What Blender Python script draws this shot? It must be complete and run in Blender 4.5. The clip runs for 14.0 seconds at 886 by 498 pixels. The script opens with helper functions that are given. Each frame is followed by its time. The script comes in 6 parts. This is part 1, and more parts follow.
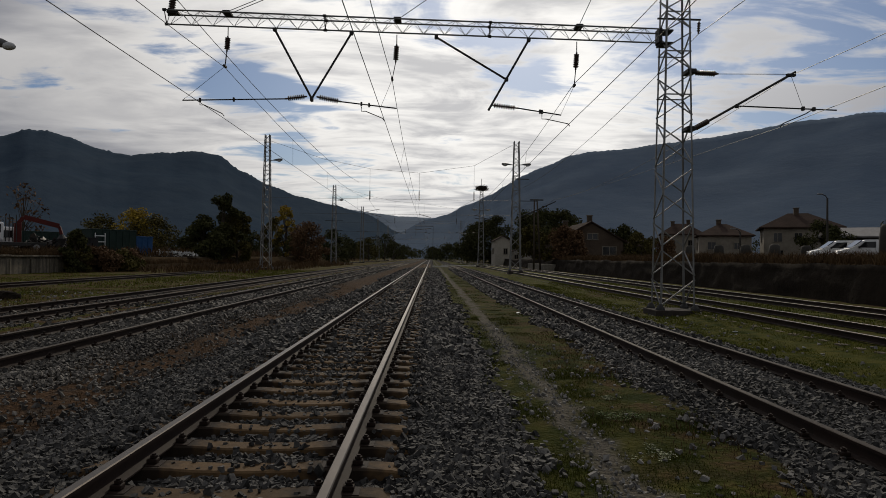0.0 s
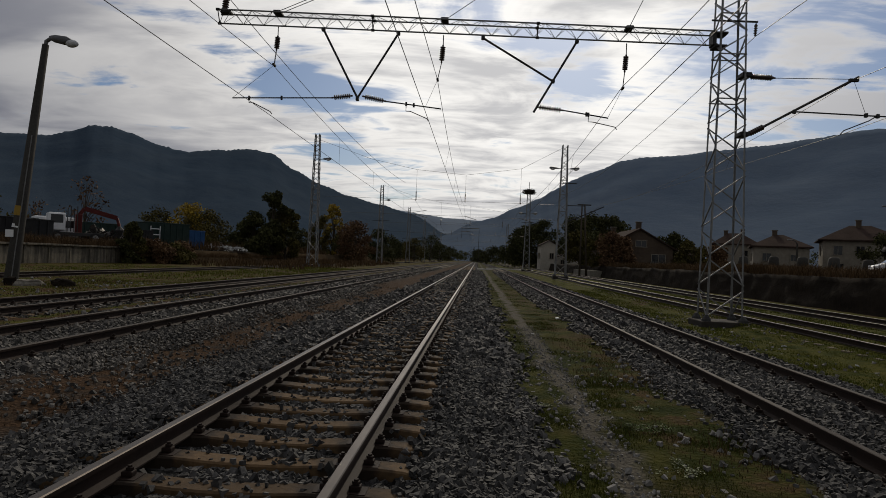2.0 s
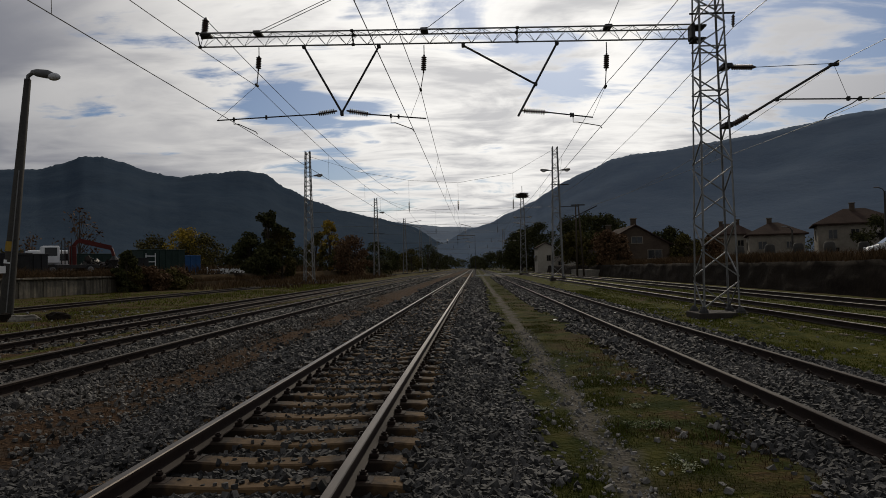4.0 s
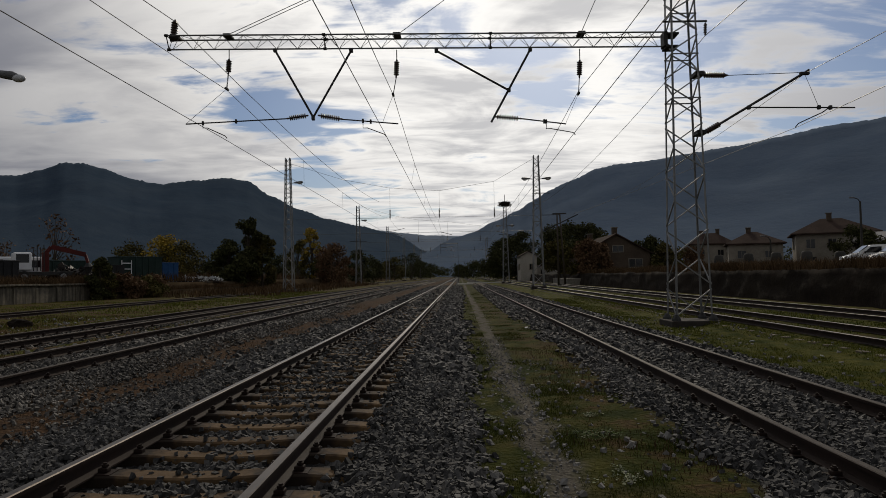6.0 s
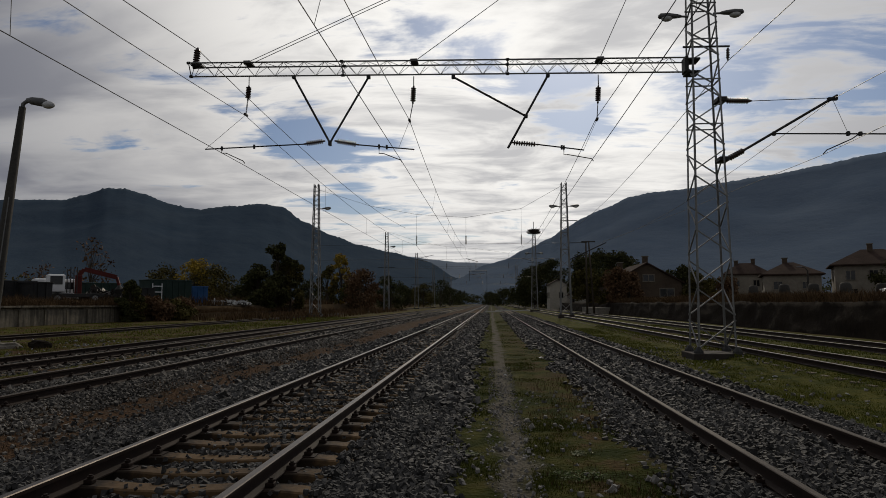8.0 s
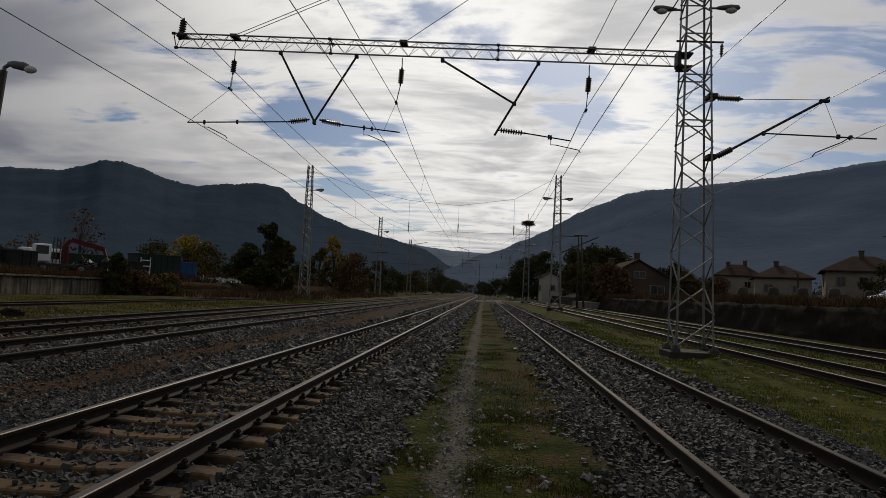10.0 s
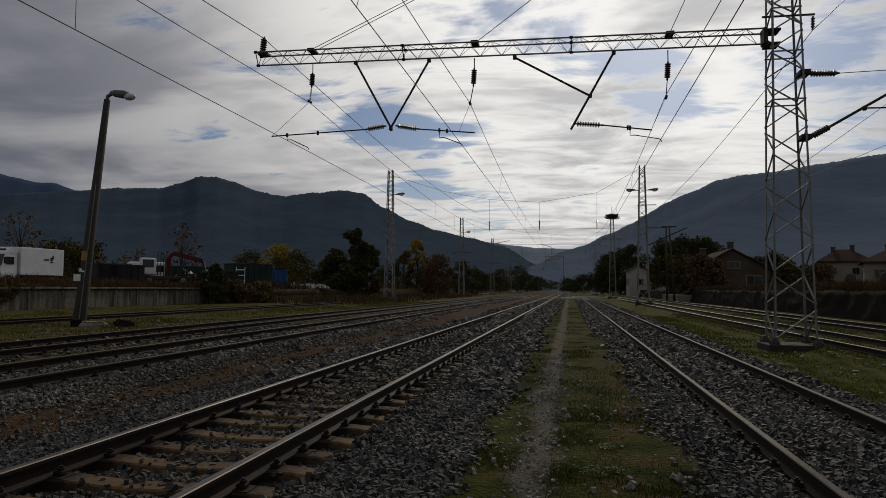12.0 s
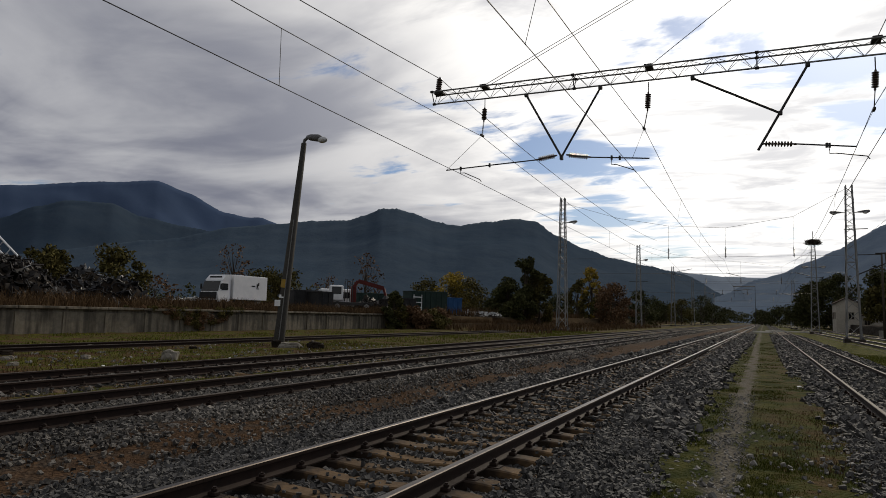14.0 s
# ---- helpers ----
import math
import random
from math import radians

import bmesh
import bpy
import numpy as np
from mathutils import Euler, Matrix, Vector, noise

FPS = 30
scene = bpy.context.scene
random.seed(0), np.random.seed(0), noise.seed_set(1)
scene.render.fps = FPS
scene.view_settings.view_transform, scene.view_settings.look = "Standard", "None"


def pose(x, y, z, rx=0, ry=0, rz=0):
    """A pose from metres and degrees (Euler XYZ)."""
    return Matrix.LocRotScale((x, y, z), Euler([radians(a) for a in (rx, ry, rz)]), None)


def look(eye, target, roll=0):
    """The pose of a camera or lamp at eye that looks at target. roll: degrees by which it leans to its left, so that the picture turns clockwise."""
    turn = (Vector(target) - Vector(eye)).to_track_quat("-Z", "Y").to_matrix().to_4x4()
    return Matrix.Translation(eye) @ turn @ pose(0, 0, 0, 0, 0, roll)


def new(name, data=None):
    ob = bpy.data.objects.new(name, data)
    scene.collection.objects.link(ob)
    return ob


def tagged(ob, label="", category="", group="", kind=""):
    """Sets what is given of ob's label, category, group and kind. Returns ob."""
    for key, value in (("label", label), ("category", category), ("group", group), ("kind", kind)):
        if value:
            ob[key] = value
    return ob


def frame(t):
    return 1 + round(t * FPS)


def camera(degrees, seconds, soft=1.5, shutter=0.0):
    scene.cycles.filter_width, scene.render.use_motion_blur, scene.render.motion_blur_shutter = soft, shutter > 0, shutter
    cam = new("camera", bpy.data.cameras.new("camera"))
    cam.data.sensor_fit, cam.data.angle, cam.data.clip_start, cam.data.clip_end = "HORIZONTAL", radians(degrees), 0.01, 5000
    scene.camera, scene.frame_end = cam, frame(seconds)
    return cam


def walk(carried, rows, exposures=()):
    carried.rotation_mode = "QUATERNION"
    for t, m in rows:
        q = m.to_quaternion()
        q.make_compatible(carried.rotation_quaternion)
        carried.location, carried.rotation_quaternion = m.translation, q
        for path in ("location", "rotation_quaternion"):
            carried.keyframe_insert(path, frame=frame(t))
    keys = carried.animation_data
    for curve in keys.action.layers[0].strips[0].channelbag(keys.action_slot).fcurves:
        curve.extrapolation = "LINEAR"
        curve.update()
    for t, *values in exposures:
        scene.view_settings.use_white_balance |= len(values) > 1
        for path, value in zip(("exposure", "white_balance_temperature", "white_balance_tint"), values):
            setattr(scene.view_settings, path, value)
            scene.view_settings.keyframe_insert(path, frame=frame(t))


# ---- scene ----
cam = camera(68.8, 14.0, soft=0.6)
PATH = [
    (0, (1.365, -0.798, 1.562), (1.402, 1.201, 1.589), 0.7),
    (0.5, (1.301, -0.706, 1.572), (1.391, 1.289, 1.686), -0.8),
    (1, (1.338, -0.637, 1.555), (1.321, 1.363, 1.61), -0.8),
    (1.5, (1.524, -0.674, 1.526), (1.372, 1.32, 1.539), 2.7),
    (2, (1.563, -0.686, 1.543), (1.457, 1.311, 1.573), 2.5),
    (2.5, (1.479, -0.671, 1.594), (1.348, 1.321, 1.709), -1.3),
    (3, (1.49, -0.676, 1.556), (1.4, 1.321, 1.604), -1.0),
    (3.2, (1.529, -0.672, 1.562), (1.44, 1.325, 1.612), -0.5),
    (5.3, (1.854, -0.573, 1.5), (1.738, 1.422, 1.581), -2.5),
    (5.5, (1.886, -0.511, 1.499), (1.756, 1.481, 1.623), -2.0),
    (6, (2.083, -0.388, 1.482), (2.033, 1.61, 1.565), -1.0),
    (6.4, (2.267, -0.363, 1.477), (2.053, 1.622, 1.603), -0.3),
    (6.5, (2.25, -0.329, 1.435), (2.053, 1.661, 1.455), 1.2),
    (7, (2.454, -0.291, 1.463), (2.146, 1.684, 1.529), -1.2),
    (7.5, (2.561, -0.139, 1.491), (2.349, 1.844, 1.642), -0.6),
    (8, (2.602, -0.076, 1.479), (2.457, 1.911, 1.646), -0.2),
    (8.5, (2.781, -0.066, 1.48), (2.62, 1.925, 1.586), 1.7),
    (9, (2.886, -0.014, 1.47), (2.838, 1.983, 1.564), 1.5),
    (9.2, (2.91, 0.041, 1.454), (2.815, 2.036, 1.566), 0.8),
    (11.3, (3.285, 0.284, 1.445), (3.152, 2.274, 1.595), 3.6),
    (11.5, (3.241, 0.254, 1.438), (3.117, 2.244, 1.604), 3.1),
    (12, (3.149, 0.19, 1.465), (2.765, 2.149, 1.587), 0.4),
    (12.5, (3.19, 0.125, 1.462), (2.426, 1.966, 1.62), 1.2),
    (13, (3.233, 0.048, 1.444), (2.218, 1.765, 1.587), 0.7),
    (13.5, (3.269, 0.023, 1.49), (2.109, 1.646, 1.636), 0.1),
    (14, (3.246, 0.079, 1.497), (2.362, 1.862, 1.697), 1.5),
]
walk(cam, [(t, look(eye, target, roll)) for t, eye, target, roll in PATH],
     exposures=((0, 0.0), (7.5, 0.0), (8.5, -0.13), (9.2, -0.13), (11.5, -0.05), (12.0, -0.15), (12.5, -0.14), (13.0, 0.04), (13.5, 0.40), (14.0, 0.50)))

# ---- world, sun, exposure ----
SUN_AZ, SUN_EL = 8.0, 31.0
wd = bpy.data.worlds.new("sky")
scene.world = wd
wd.use_nodes = True
wn, wl = wd.node_tree.nodes, wd.node_tree.links
wn.clear()


def wnode(kind, **kw):
    n = wn.new(kind)
    for k, v in kw.items():
        n.inputs[k].default_value = v
    return n


def wmath(op, a, b=None, clamp=False):
    n = wn.new("ShaderNodeMath")
    n.operation, n.use_clamp = op, clamp
    for i, v in enumerate((a, b)):
        if v is None:
            continue
        if isinstance(v, (int, float)):
            n.inputs[i].default_value = v
        else:
            wl.new(v, n.inputs[i])
    return n.outputs[0]


def wramp(fac, lo, hi, a=0.0, b=1.0):
    n = wn.new("ShaderNodeMapRange")
    n.interpolation_type = "SMOOTHSTEP"
    wl.new(fac, n.inputs[0])
    for i, v in enumerate((lo, hi, a, b)):
        n.inputs[i + 1].default_value = v
    return n.outputs[0]


def wmix(fac, a, b, mode="MIX"):
    n = wn.new("ShaderNodeMix")
    n.data_type, n.blend_type = "RGBA", mode
    for sock, v in ((n.inputs[0], fac), (n.inputs[6], a), (n.inputs[7], b)):
        if isinstance(v, (int, float)):
            sock.default_value = v
        elif isinstance(v, tuple):
            sock.default_value = (*v, 1)
        else:
            wl.new(v, sock)
    return n.outputs[2]


w_sky = wn.new("ShaderNodeTexSky")
w_sky.sky_type, w_sky.sun_disc = "NISHITA", False
w_sky.sun_elevation, w_sky.sun_rotation = radians(SUN_EL), radians(SUN_AZ)
w_co = wn.new("ShaderNodeTexCoord")
w_xyz = wn.new("ShaderNodeSeparateXYZ")
wl.new(w_co.outputs["Generated"], w_xyz.inputs[0])
w_z = wmath("MAXIMUM", wmath("ADD", w_xyz.outputs[2], 0.10), 0.03)
w_uv = wn.new("ShaderNodeCombineXYZ")
wl.new(wmath("DIVIDE", w_xyz.outputs[0], w_z), w_uv.inputs[0])
wl.new(wmath("DIVIDE", w_xyz.outputs[1], w_z), w_uv.inputs[1])


def wnoise(scale, detail, rough, distort, shift, stretch=(1, 1, 1)):
    m = wn.new("ShaderNodeMapping")
    m.inputs["Location"].default_value = shift
    m.inputs["Scale"].default_value = stretch
    wl.new(w_uv.outputs[0], m.inputs[0])
    n = wnode("ShaderNodeTexNoise", Scale=scale, Detail=detail, Roughness=rough, Distortion=distort)
    wl.new(m.outputs[0], n.inputs["Vector"])
    return n.outputs[0]


w_big = wnoise(0.62, 3, 0.5, 0.4, (3.1, 7.7, 0), (0.8, 1.0, 1))
w_mid = wnoise(1.9, 6, 0.56, 0.7, (1.3, 4.4, 0), (0.75, 1.25, 1))
w_fine = wnoise(8.0, 7, 0.6, 0.5, (5.2, 0.4, 0), (0.55, 1.3, 1))
w_cover = wmath("ADD", wmath("MULTIPLY", w_big, 0.30), wmath("ADD", wmath("MULTIPLY", w_mid, 0.56), wmath("MULTIPLY", w_fine, 0.15)))
# nearness to the veiled sun
w_dot = wn.new("ShaderNodeVectorMath")
w_dot.operation = "DOT_PRODUCT"
wl.new(w_co.outputs["Generated"], w_dot.inputs[0])
w_dot.inputs[1].default_value = (math.sin(radians(SUN_AZ)) * math.cos(radians(SUN_EL)), math.cos(radians(SUN_AZ)) * math.cos(radians(SUN_EL)), math.sin(radians(SUN_EL)))


def wgap(az, el, inner, outer, depth):
    """A thin place in the clouds round one bearing."""
    n = wn.new("ShaderNodeVectorMath")
    n.operation = "DOT_PRODUCT"
    wl.new(w_co.outputs["Generated"], n.inputs[0])
    n.inputs[1].default_value = (math.sin(radians(az)) * math.cos(radians(el)), math.cos(radians(az)) * math.cos(radians(el)), math.sin(radians(el)))
    return wramp(n.outputs["Value"], math.cos(radians(outer)), math.cos(radians(inner)), 0.0, depth)


w_open = wmath("ADD", wgap(35, 19, 8, 23, 0.135), wmath("ADD", wgap(-16, 14.2, 0.5, 4.6, 0.09), wmath("ADD", wgap(6.5, 17.0, 0.5, 5.5, 0.11), wmath("ADD", wgap(-12.5, 9.5, 0.3, 3.0, 0.07), wgap(-29, 29, 2, 11, -0.08)))))
w_cloud = wramp(wmath("SUBTRACT", w_cover, w_open), 0.365, 0.45)
w_near = wramp(w_dot.outputs["Value"], 0.80, 1.0)
w_wide = wmath("POWER", wramp(w_dot.outputs["Value"], 0.52, 1.0), 1.35)
w_shade = wramp(wmath("ADD", wmath("MULTIPLY", w_mid, 0.72), wmath("ADD", wmath("MULTIPLY", w_fine, 0.16), wmath("MULTIPLY", w_big, 0.3))), 0.50, 0.70)
w_soft = wnoise(1.0, 5, 0.5, 0.6, (2.2, 9.1, 0), (0.8, 1.3, 1))
w_veil = wramp(wmath("ADD", wmath("MULTIPLY", w_soft, 0.75), wmath("MULTIPLY", w_mid, 0.25)), 0.36, 0.64)
w_calm = wramp(w_dot.outputs["Value"], 0.74, 0.93)
w_tone = wmath("ADD", wmath("MULTIPLY", w_shade, w_calm), wmath("MULTIPLY", w_veil, wmath("SUBTRACT", 1.0, w_calm)))
w_dark = wmix(w_wide, (0.130, 0.137, 0.172), (0.44, 0.44, 0.46))
w_lite = wmix(w_wide, (0.31, 0.312, 0.330), (0.86, 0.835, 0.80))
w_back = wramp(w_dot.outputs["Value"], 0.35, -0.35)
w_body = wmix(w_back, wmix(w_tone, w_lite, w_dark), wmix(w_tone, (0.36, 0.355, 0.35), (0.20, 0.21, 0.23)))
w_glow = wmix(wmath("MULTIPLY", w_near, wmath("SUBTRACT", 1.0, wmath("MULTIPLY", w_shade, 0.6))), w_body, wmix(0.6, w_body, (1.15, 1.13, 1.09)))
w_blue = wmix(1.0, w_sky.outputs[0], (0.034, 0.040, 0.050), "MULTIPLY")
w_all = wmix(w_cloud, w_blue, w_glow)
w_bg = wnode("ShaderNodeBackground", Strength=1.0)
wl.new(w_all, w_bg.inputs[0])
w_out = wn.new("ShaderNodeOutputWorld")
wl.new(w_bg.outputs[0], w_out.inputs[0])

sun_data = bpy.data.lights.new("sun", "SUN")
sun_data.energy, sun_data.angle, sun_data.color = 1.15, radians(2.0), (1.0, 0.88, 0.70)
sun = new("sun", sun_data)
sun.matrix_world = look((0, 0, 50), (-50 * math.sin(radians(SUN_AZ)), -50 * math.cos(radians(SUN_AZ)), 50 - 50 * math.tan(radians(SUN_EL))))

# ---- materials ----
MATS = {}


def mat(name, c1, c2=None, rough=0.8, scale=6.0, big=0.7, bump=0.25, metal=0.0, coat=0.0, spread=0.35, spec=0.2, rand=0.0, dist=0.01):
    """A grainy two-scale surface: c1 and c2 mixed by fine and coarse noise, both in metres."""
    if name in MATS:
        return MATS[name]
    m = bpy.data.materials.new(name)
    m.use_nodes = True
    nt = m.node_tree
    n, l = nt.nodes, nt.links
    bs = n["Principled BSDF"]
    c2 = c2 or tuple(min(1, v * 1.5) for v in c1)
    co = n.new("ShaderNodeTexCoord")
    fine = n.new("ShaderNodeTexNoise")
    fine.inputs["Scale"].default_value, fine.inputs["Detail"].default_value, fine.inputs["Roughness"].default_value = scale, 6, 0.65
    coarse = n.new("ShaderNodeTexNoise")
    coarse.inputs["Scale"].default_value, coarse.inputs["Detail"].default_value = big, 3
    l.new(co.outputs["Object"], fine.inputs["Vector"]), l.new(co.outputs["Object"], coarse.inputs["Vector"])
    add = n.new("ShaderNodeMath")
    add.operation = "ADD"
    l.new(fine.outputs[0], add.inputs[0]), l.new(coarse.outputs[0], add.inputs[1])
    ramp = n.new("ShaderNodeMapRange")
    ramp.inputs[1].default_value, ramp.inputs[2].default_value = 1 - spread, 1 + spread
    l.new(add.outputs[0], ramp.inputs[0])
    mix = n.new("ShaderNodeMix")
    mix.data_type = "RGBA"
    mix.inputs[6].default_value, mix.inputs[7].default_value = (*c1, 1), (*c2, 1)
    l.new(ramp.outputs[0], mix.inputs[0])
    col = mix.outputs[2]
    if rand:
        info = n.new("ShaderNodeObjectInfo" if rand > 0 else "ShaderNodeNewGeometry")
        hsv = n.new("ShaderNodeHueSaturation")
        r2 = n.new("ShaderNodeMapRange")
        r2.inputs[3].default_value, r2.inputs[4].default_value = 1 - abs(rand), 1 + abs(rand)
        l.new(info.outputs["Random" if rand > 0 else "Random Per Island"], r2.inputs[0])
        l.new(r2.outputs[0], hsv.inputs["Value"]), l.new(col, hsv.inputs["Color"])
        col = hsv.outputs[0]
    l.new(col, bs.inputs["Base Color"])
    bs.inputs["Roughness"].default_value, bs.inputs["Metallic"].default_value = rough, metal
    bs.inputs["Coat Weight"].default_value, bs.inputs["Specular IOR Level"].default_value = coat, spec
    if bump:
        b = n.new("ShaderNodeBump")
        b.inputs["Strength"].default_value, b.inputs["Distance"].default_value = bump, dist
        l.new(fine.outputs[0], b.inputs["Height"]), l.new(b.outputs[0], bs.inputs["Normal"])
    MATS[name] = m
    return m


RAIL_TOP = mat("worn_rail_steel", (0.04, 0.033, 0.029), (0.095, 0.08, 0.07), 0.46, 3, 0.5, 0.05, 1.0)
RAIL_DULL = mat("dull_rusty_rail_head", (0.03, 0.022, 0.018), (0.065, 0.052, 0.043), 0.72, 6, 0.5, 0.1, 0.3)
RAIL_RUST = mat("rusty_rail_side", (0.011, 0.0065, 0.005), (0.027, 0.0145, 0.010), 0.75, 14, 0.8, 0.3)
CONC_SLEEPER = mat("dusty_concrete_sleeper", (0.054, 0.032, 0.0145), (0.128, 0.079, 0.037), 0.85, 22, 1.5, 0.5, rand=0.3)
WOOD_SLEEPER = mat("weathered_timber_sleeper", (0.09, 0.075, 0.055), (0.18, 0.15, 0.11), 0.9, 18, 2, 0.6, rand=0.3)
STONE = mat("ballast_stone", (0.012, 0.0115, 0.011), (0.076, 0.072, 0.067), 0.8, 30, 0.5, 0.3, rand=-0.9, spec=0.4, spread=0.25)
DUSTY_STONE = mat("dusty_ballast_stone", (0.013, 0.011, 0.009), (0.115, 0.105, 0.092), 0.8, 30, 0.5, 0.3, rand=-0.95, spec=0.4, spread=0.25)
STEEL = mat("galvanised_mast_steel", (0.14, 0.14, 0.14), (0.26, 0.26, 0.255), 0.5, 5, 0.6, 0.1, 0.35)
DARK_STEEL = mat("dark_painted_steel", (0.02, 0.02, 0.022), (0.05, 0.048, 0.045), 0.6, 9, 1, 0.15)
INSUL = mat("brown_glazed_insulator", (0.03, 0.016, 0.012), (0.05, 0.03, 0.022), 0.25, 8, 1, 0.0, spec=0.5)
WIRE = mat("oxidised_copper_wire", (0.03, 0.03, 0.03), (0.05, 0.05, 0.048), 0.5, 8, 1, 0.0, 0.3)
CONCRETE = mat("stained_concrete", (0.09, 0.083, 0.068), (0.23, 0.21, 0.175), 0.9, 5, 0.45, 0.4)
POLE_CONC = mat("concrete_lamp_pole", (0.026, 0.025, 0.022), (0.064, 0.060, 0.053), 0.9, 12, 0.6, 0.3)
WHITE_PAINT = mat("white_vehicle_paint", (0.62, 0.63, 0.64), (0.76, 0.76, 0.76), 0.3, 3, 0.8, 0.03, spec=0.5)
GLASS_DARK = mat("dark_window_glass", (0.008, 0.009, 0.011), (0.014, 0.016, 0.018), 0.08, 2, 0.5, 0.0, spec=0.4)
RUBBER = mat("tyre_rubber", (0.015, 0.015, 0.015), (0.03, 0.03, 0.03), 0.85, 20, 2, 0.2)
LAMP_GLASS = mat("frosted_lamp_glass", (0.45, 0.46, 0.47), (0.6, 0.6, 0.6), 0.2, 4, 1, 0.0)
GREY_PLASTIC = mat("grey_lamp_housing", (0.10, 0.10, 0.105), (0.17, 0.17, 0.17), 0.5, 8, 1, 0.05)
LEAF_DARK = mat("dark_green_leaves", (0.030, 0.035, 0.014), (0.072, 0.07, 0.028), 0.9, 1.2, 0.3, 0, rand=-0.5, spec=0.04)
LEAF_OLIVE = mat("olive_leaves", (0.05, 0.048, 0.016), (0.105, 0.085, 0.028), 0.9, 1.2, 0.3, 0, rand=-0.5, spec=0.04)
LEAF_YELLOW = mat("yellow_autumn_leaves", (0.17, 0.13, 0.022), (0.36, 0.25, 0.04), 0.9, 1.2, 0.3, 0, rand=-0.5, spec=0.04)
LEAF_RUST = mat("rust_brown_leaves", (0.085, 0.052, 0.030), (0.15, 0.09, 0.05), 0.9, 1.2, 0.3, 0, rand=-0.5, spec=0.04)
BARK = mat("grey_bark", (0.035, 0.028, 0.022), (0.08, 0.065, 0.05), 0.9, 6, 0.8, 0.6, spec=0.1)
GRASS = mat("short_green_grass", (0.052, 0.066, 0.009), (0.125, 0.125, 0.02), 0.9, 1.3, 0.35, 0, rand=-0.45, spec=0.05)
WORN_GRASS = mat("worn_path_grass", (0.030, 0.042, 0.006), (0.088, 0.090, 0.016), 0.9, 2.2, 0.6, 0, rand=-0.6, spec=0.05)
DRY_GRASS = mat("dry_brown_weeds", (0.050, 0.031, 0.016), (0.105, 0.066, 0.034), 0.9, 1.0, 0.3, 0, rand=-0.45, spec=0.05)
PLASTER = mat("cream_plaster", (0.14, 0.125, 0.10), (0.25, 0.225, 0.185), 0.9, 2.5, 0.4, 0.2)
PLASTER_OLD = mat("old_brick_plaster", (0.045, 0.033, 0.024), (0.10, 0.075, 0.054), 0.9, 2.5, 0.5, 0.4)
ROOF_TILE = mat("brown_roof_tiles", (0.026, 0.018, 0.015), (0.058, 0.039, 0.032), 0.95, 4, 0.5, 0.6, spec=0.03)
PALE_PLASTER = mat("pale_station_plaster", (0.26, 0.24, 0.20), (0.40, 0.37, 0.32), 0.9, 2.5, 0.4, 0.2)
FOOTING = mat("tarred_footing_concrete", (0.018, 0.015, 0.013), (0.05, 0.043, 0.037), 0.9, 7, 0.8, 0.4)
ROOF_SHEET = mat("weathered_corrugated_roof", (0.14, 0.13, 0.125), (0.26, 0.25, 0.24), 0.6, 3, 0.4, 0.3)
RUSTY_RED = mat("rusty_red_paint", (0.06, 0.011, 0.010), (0.11, 0.02, 0.016), 0.65, 6, 1, 0.2)
RED_PAINT = mat("faded_red_paint", (0.22, 0.025, 0.018), (0.34, 0.05, 0.03), 0.5, 6, 1, 0.1)
BLUE_PAINT = mat("blue_container_paint", (0.012, 0.05, 0.14), (0.024, 0.085, 0.21), 0.5, 6, 1, 0.1)
GREEN_DARK = mat("dark_green_container_paint", (0.010, 0.022, 0.018), (0.02, 0.038, 0.032), 0.55, 6, 1, 0.1)
BLACK_PAINT = mat("black_container_paint", (0.012, 0.012, 0.013), (0.03, 0.03, 0.03), 0.6, 6, 1, 0.1)
YELLOW_PAINT = mat("yellow_band_paint", (0.22, 0.14, 0.02), (0.36, 0.23, 0.04), 0.6, 6, 1, 0.1)
SCRAP = mat("mixed_scrap_metal", (0.004, 0.0032, 0.003), (0.028, 0.023, 0.02), 0.55, 2, 0.5, 0.2, 0.1, rand=-0.95)


def stained_wall_material():
    """Grey-beige concrete with dark runs of damp down its face."""
    m = mat("streaked_concrete", (0.085, 0.075, 0.056), (0.24, 0.21, 0.16), 0.9, 5, 0.6, 0.4).copy()
    n, l = m.node_tree.nodes, m.node_tree.links
    bs = n["Principled BSDF"]
    old = bs.inputs["Base Color"].links[0].from_socket
    co = n.new("ShaderNodeTexCoord")
    mp = n.new("ShaderNodeMapping")
    mp.inputs["Scale"].default_value = (1, 2.2, 0.25)
    l.new(co.outputs["Object"], mp.inputs[0])
    t = n.new("ShaderNodeTexNoise")
    t.inputs["Scale"].default_value, t.inputs["Detail"].default_value = 1.6, 6
    l.new(mp.outputs[0], t.inputs["Vector"])
    r = n.new("ShaderNodeMapRange")
    r.inputs[1].default_value, r.inputs[2].default_value, r.inputs[3].default_value, r.inputs[4].default_value = 0.42, 0.62, 0.0, 0.8
    l.new(t.outputs[0], r.inputs[0])
    k = n.new("ShaderNodeMix")
    k.data_type = "RGBA"
    k.inputs[7].default_value = (0.045, 0.04, 0.032, 1)
    l.new(r.outputs[0], k.inputs[0]), l.new(old, k.inputs[6]), l.new(k.outputs[2], bs.inputs["Base Color"])
    return m


STAINED = stained_wall_material()


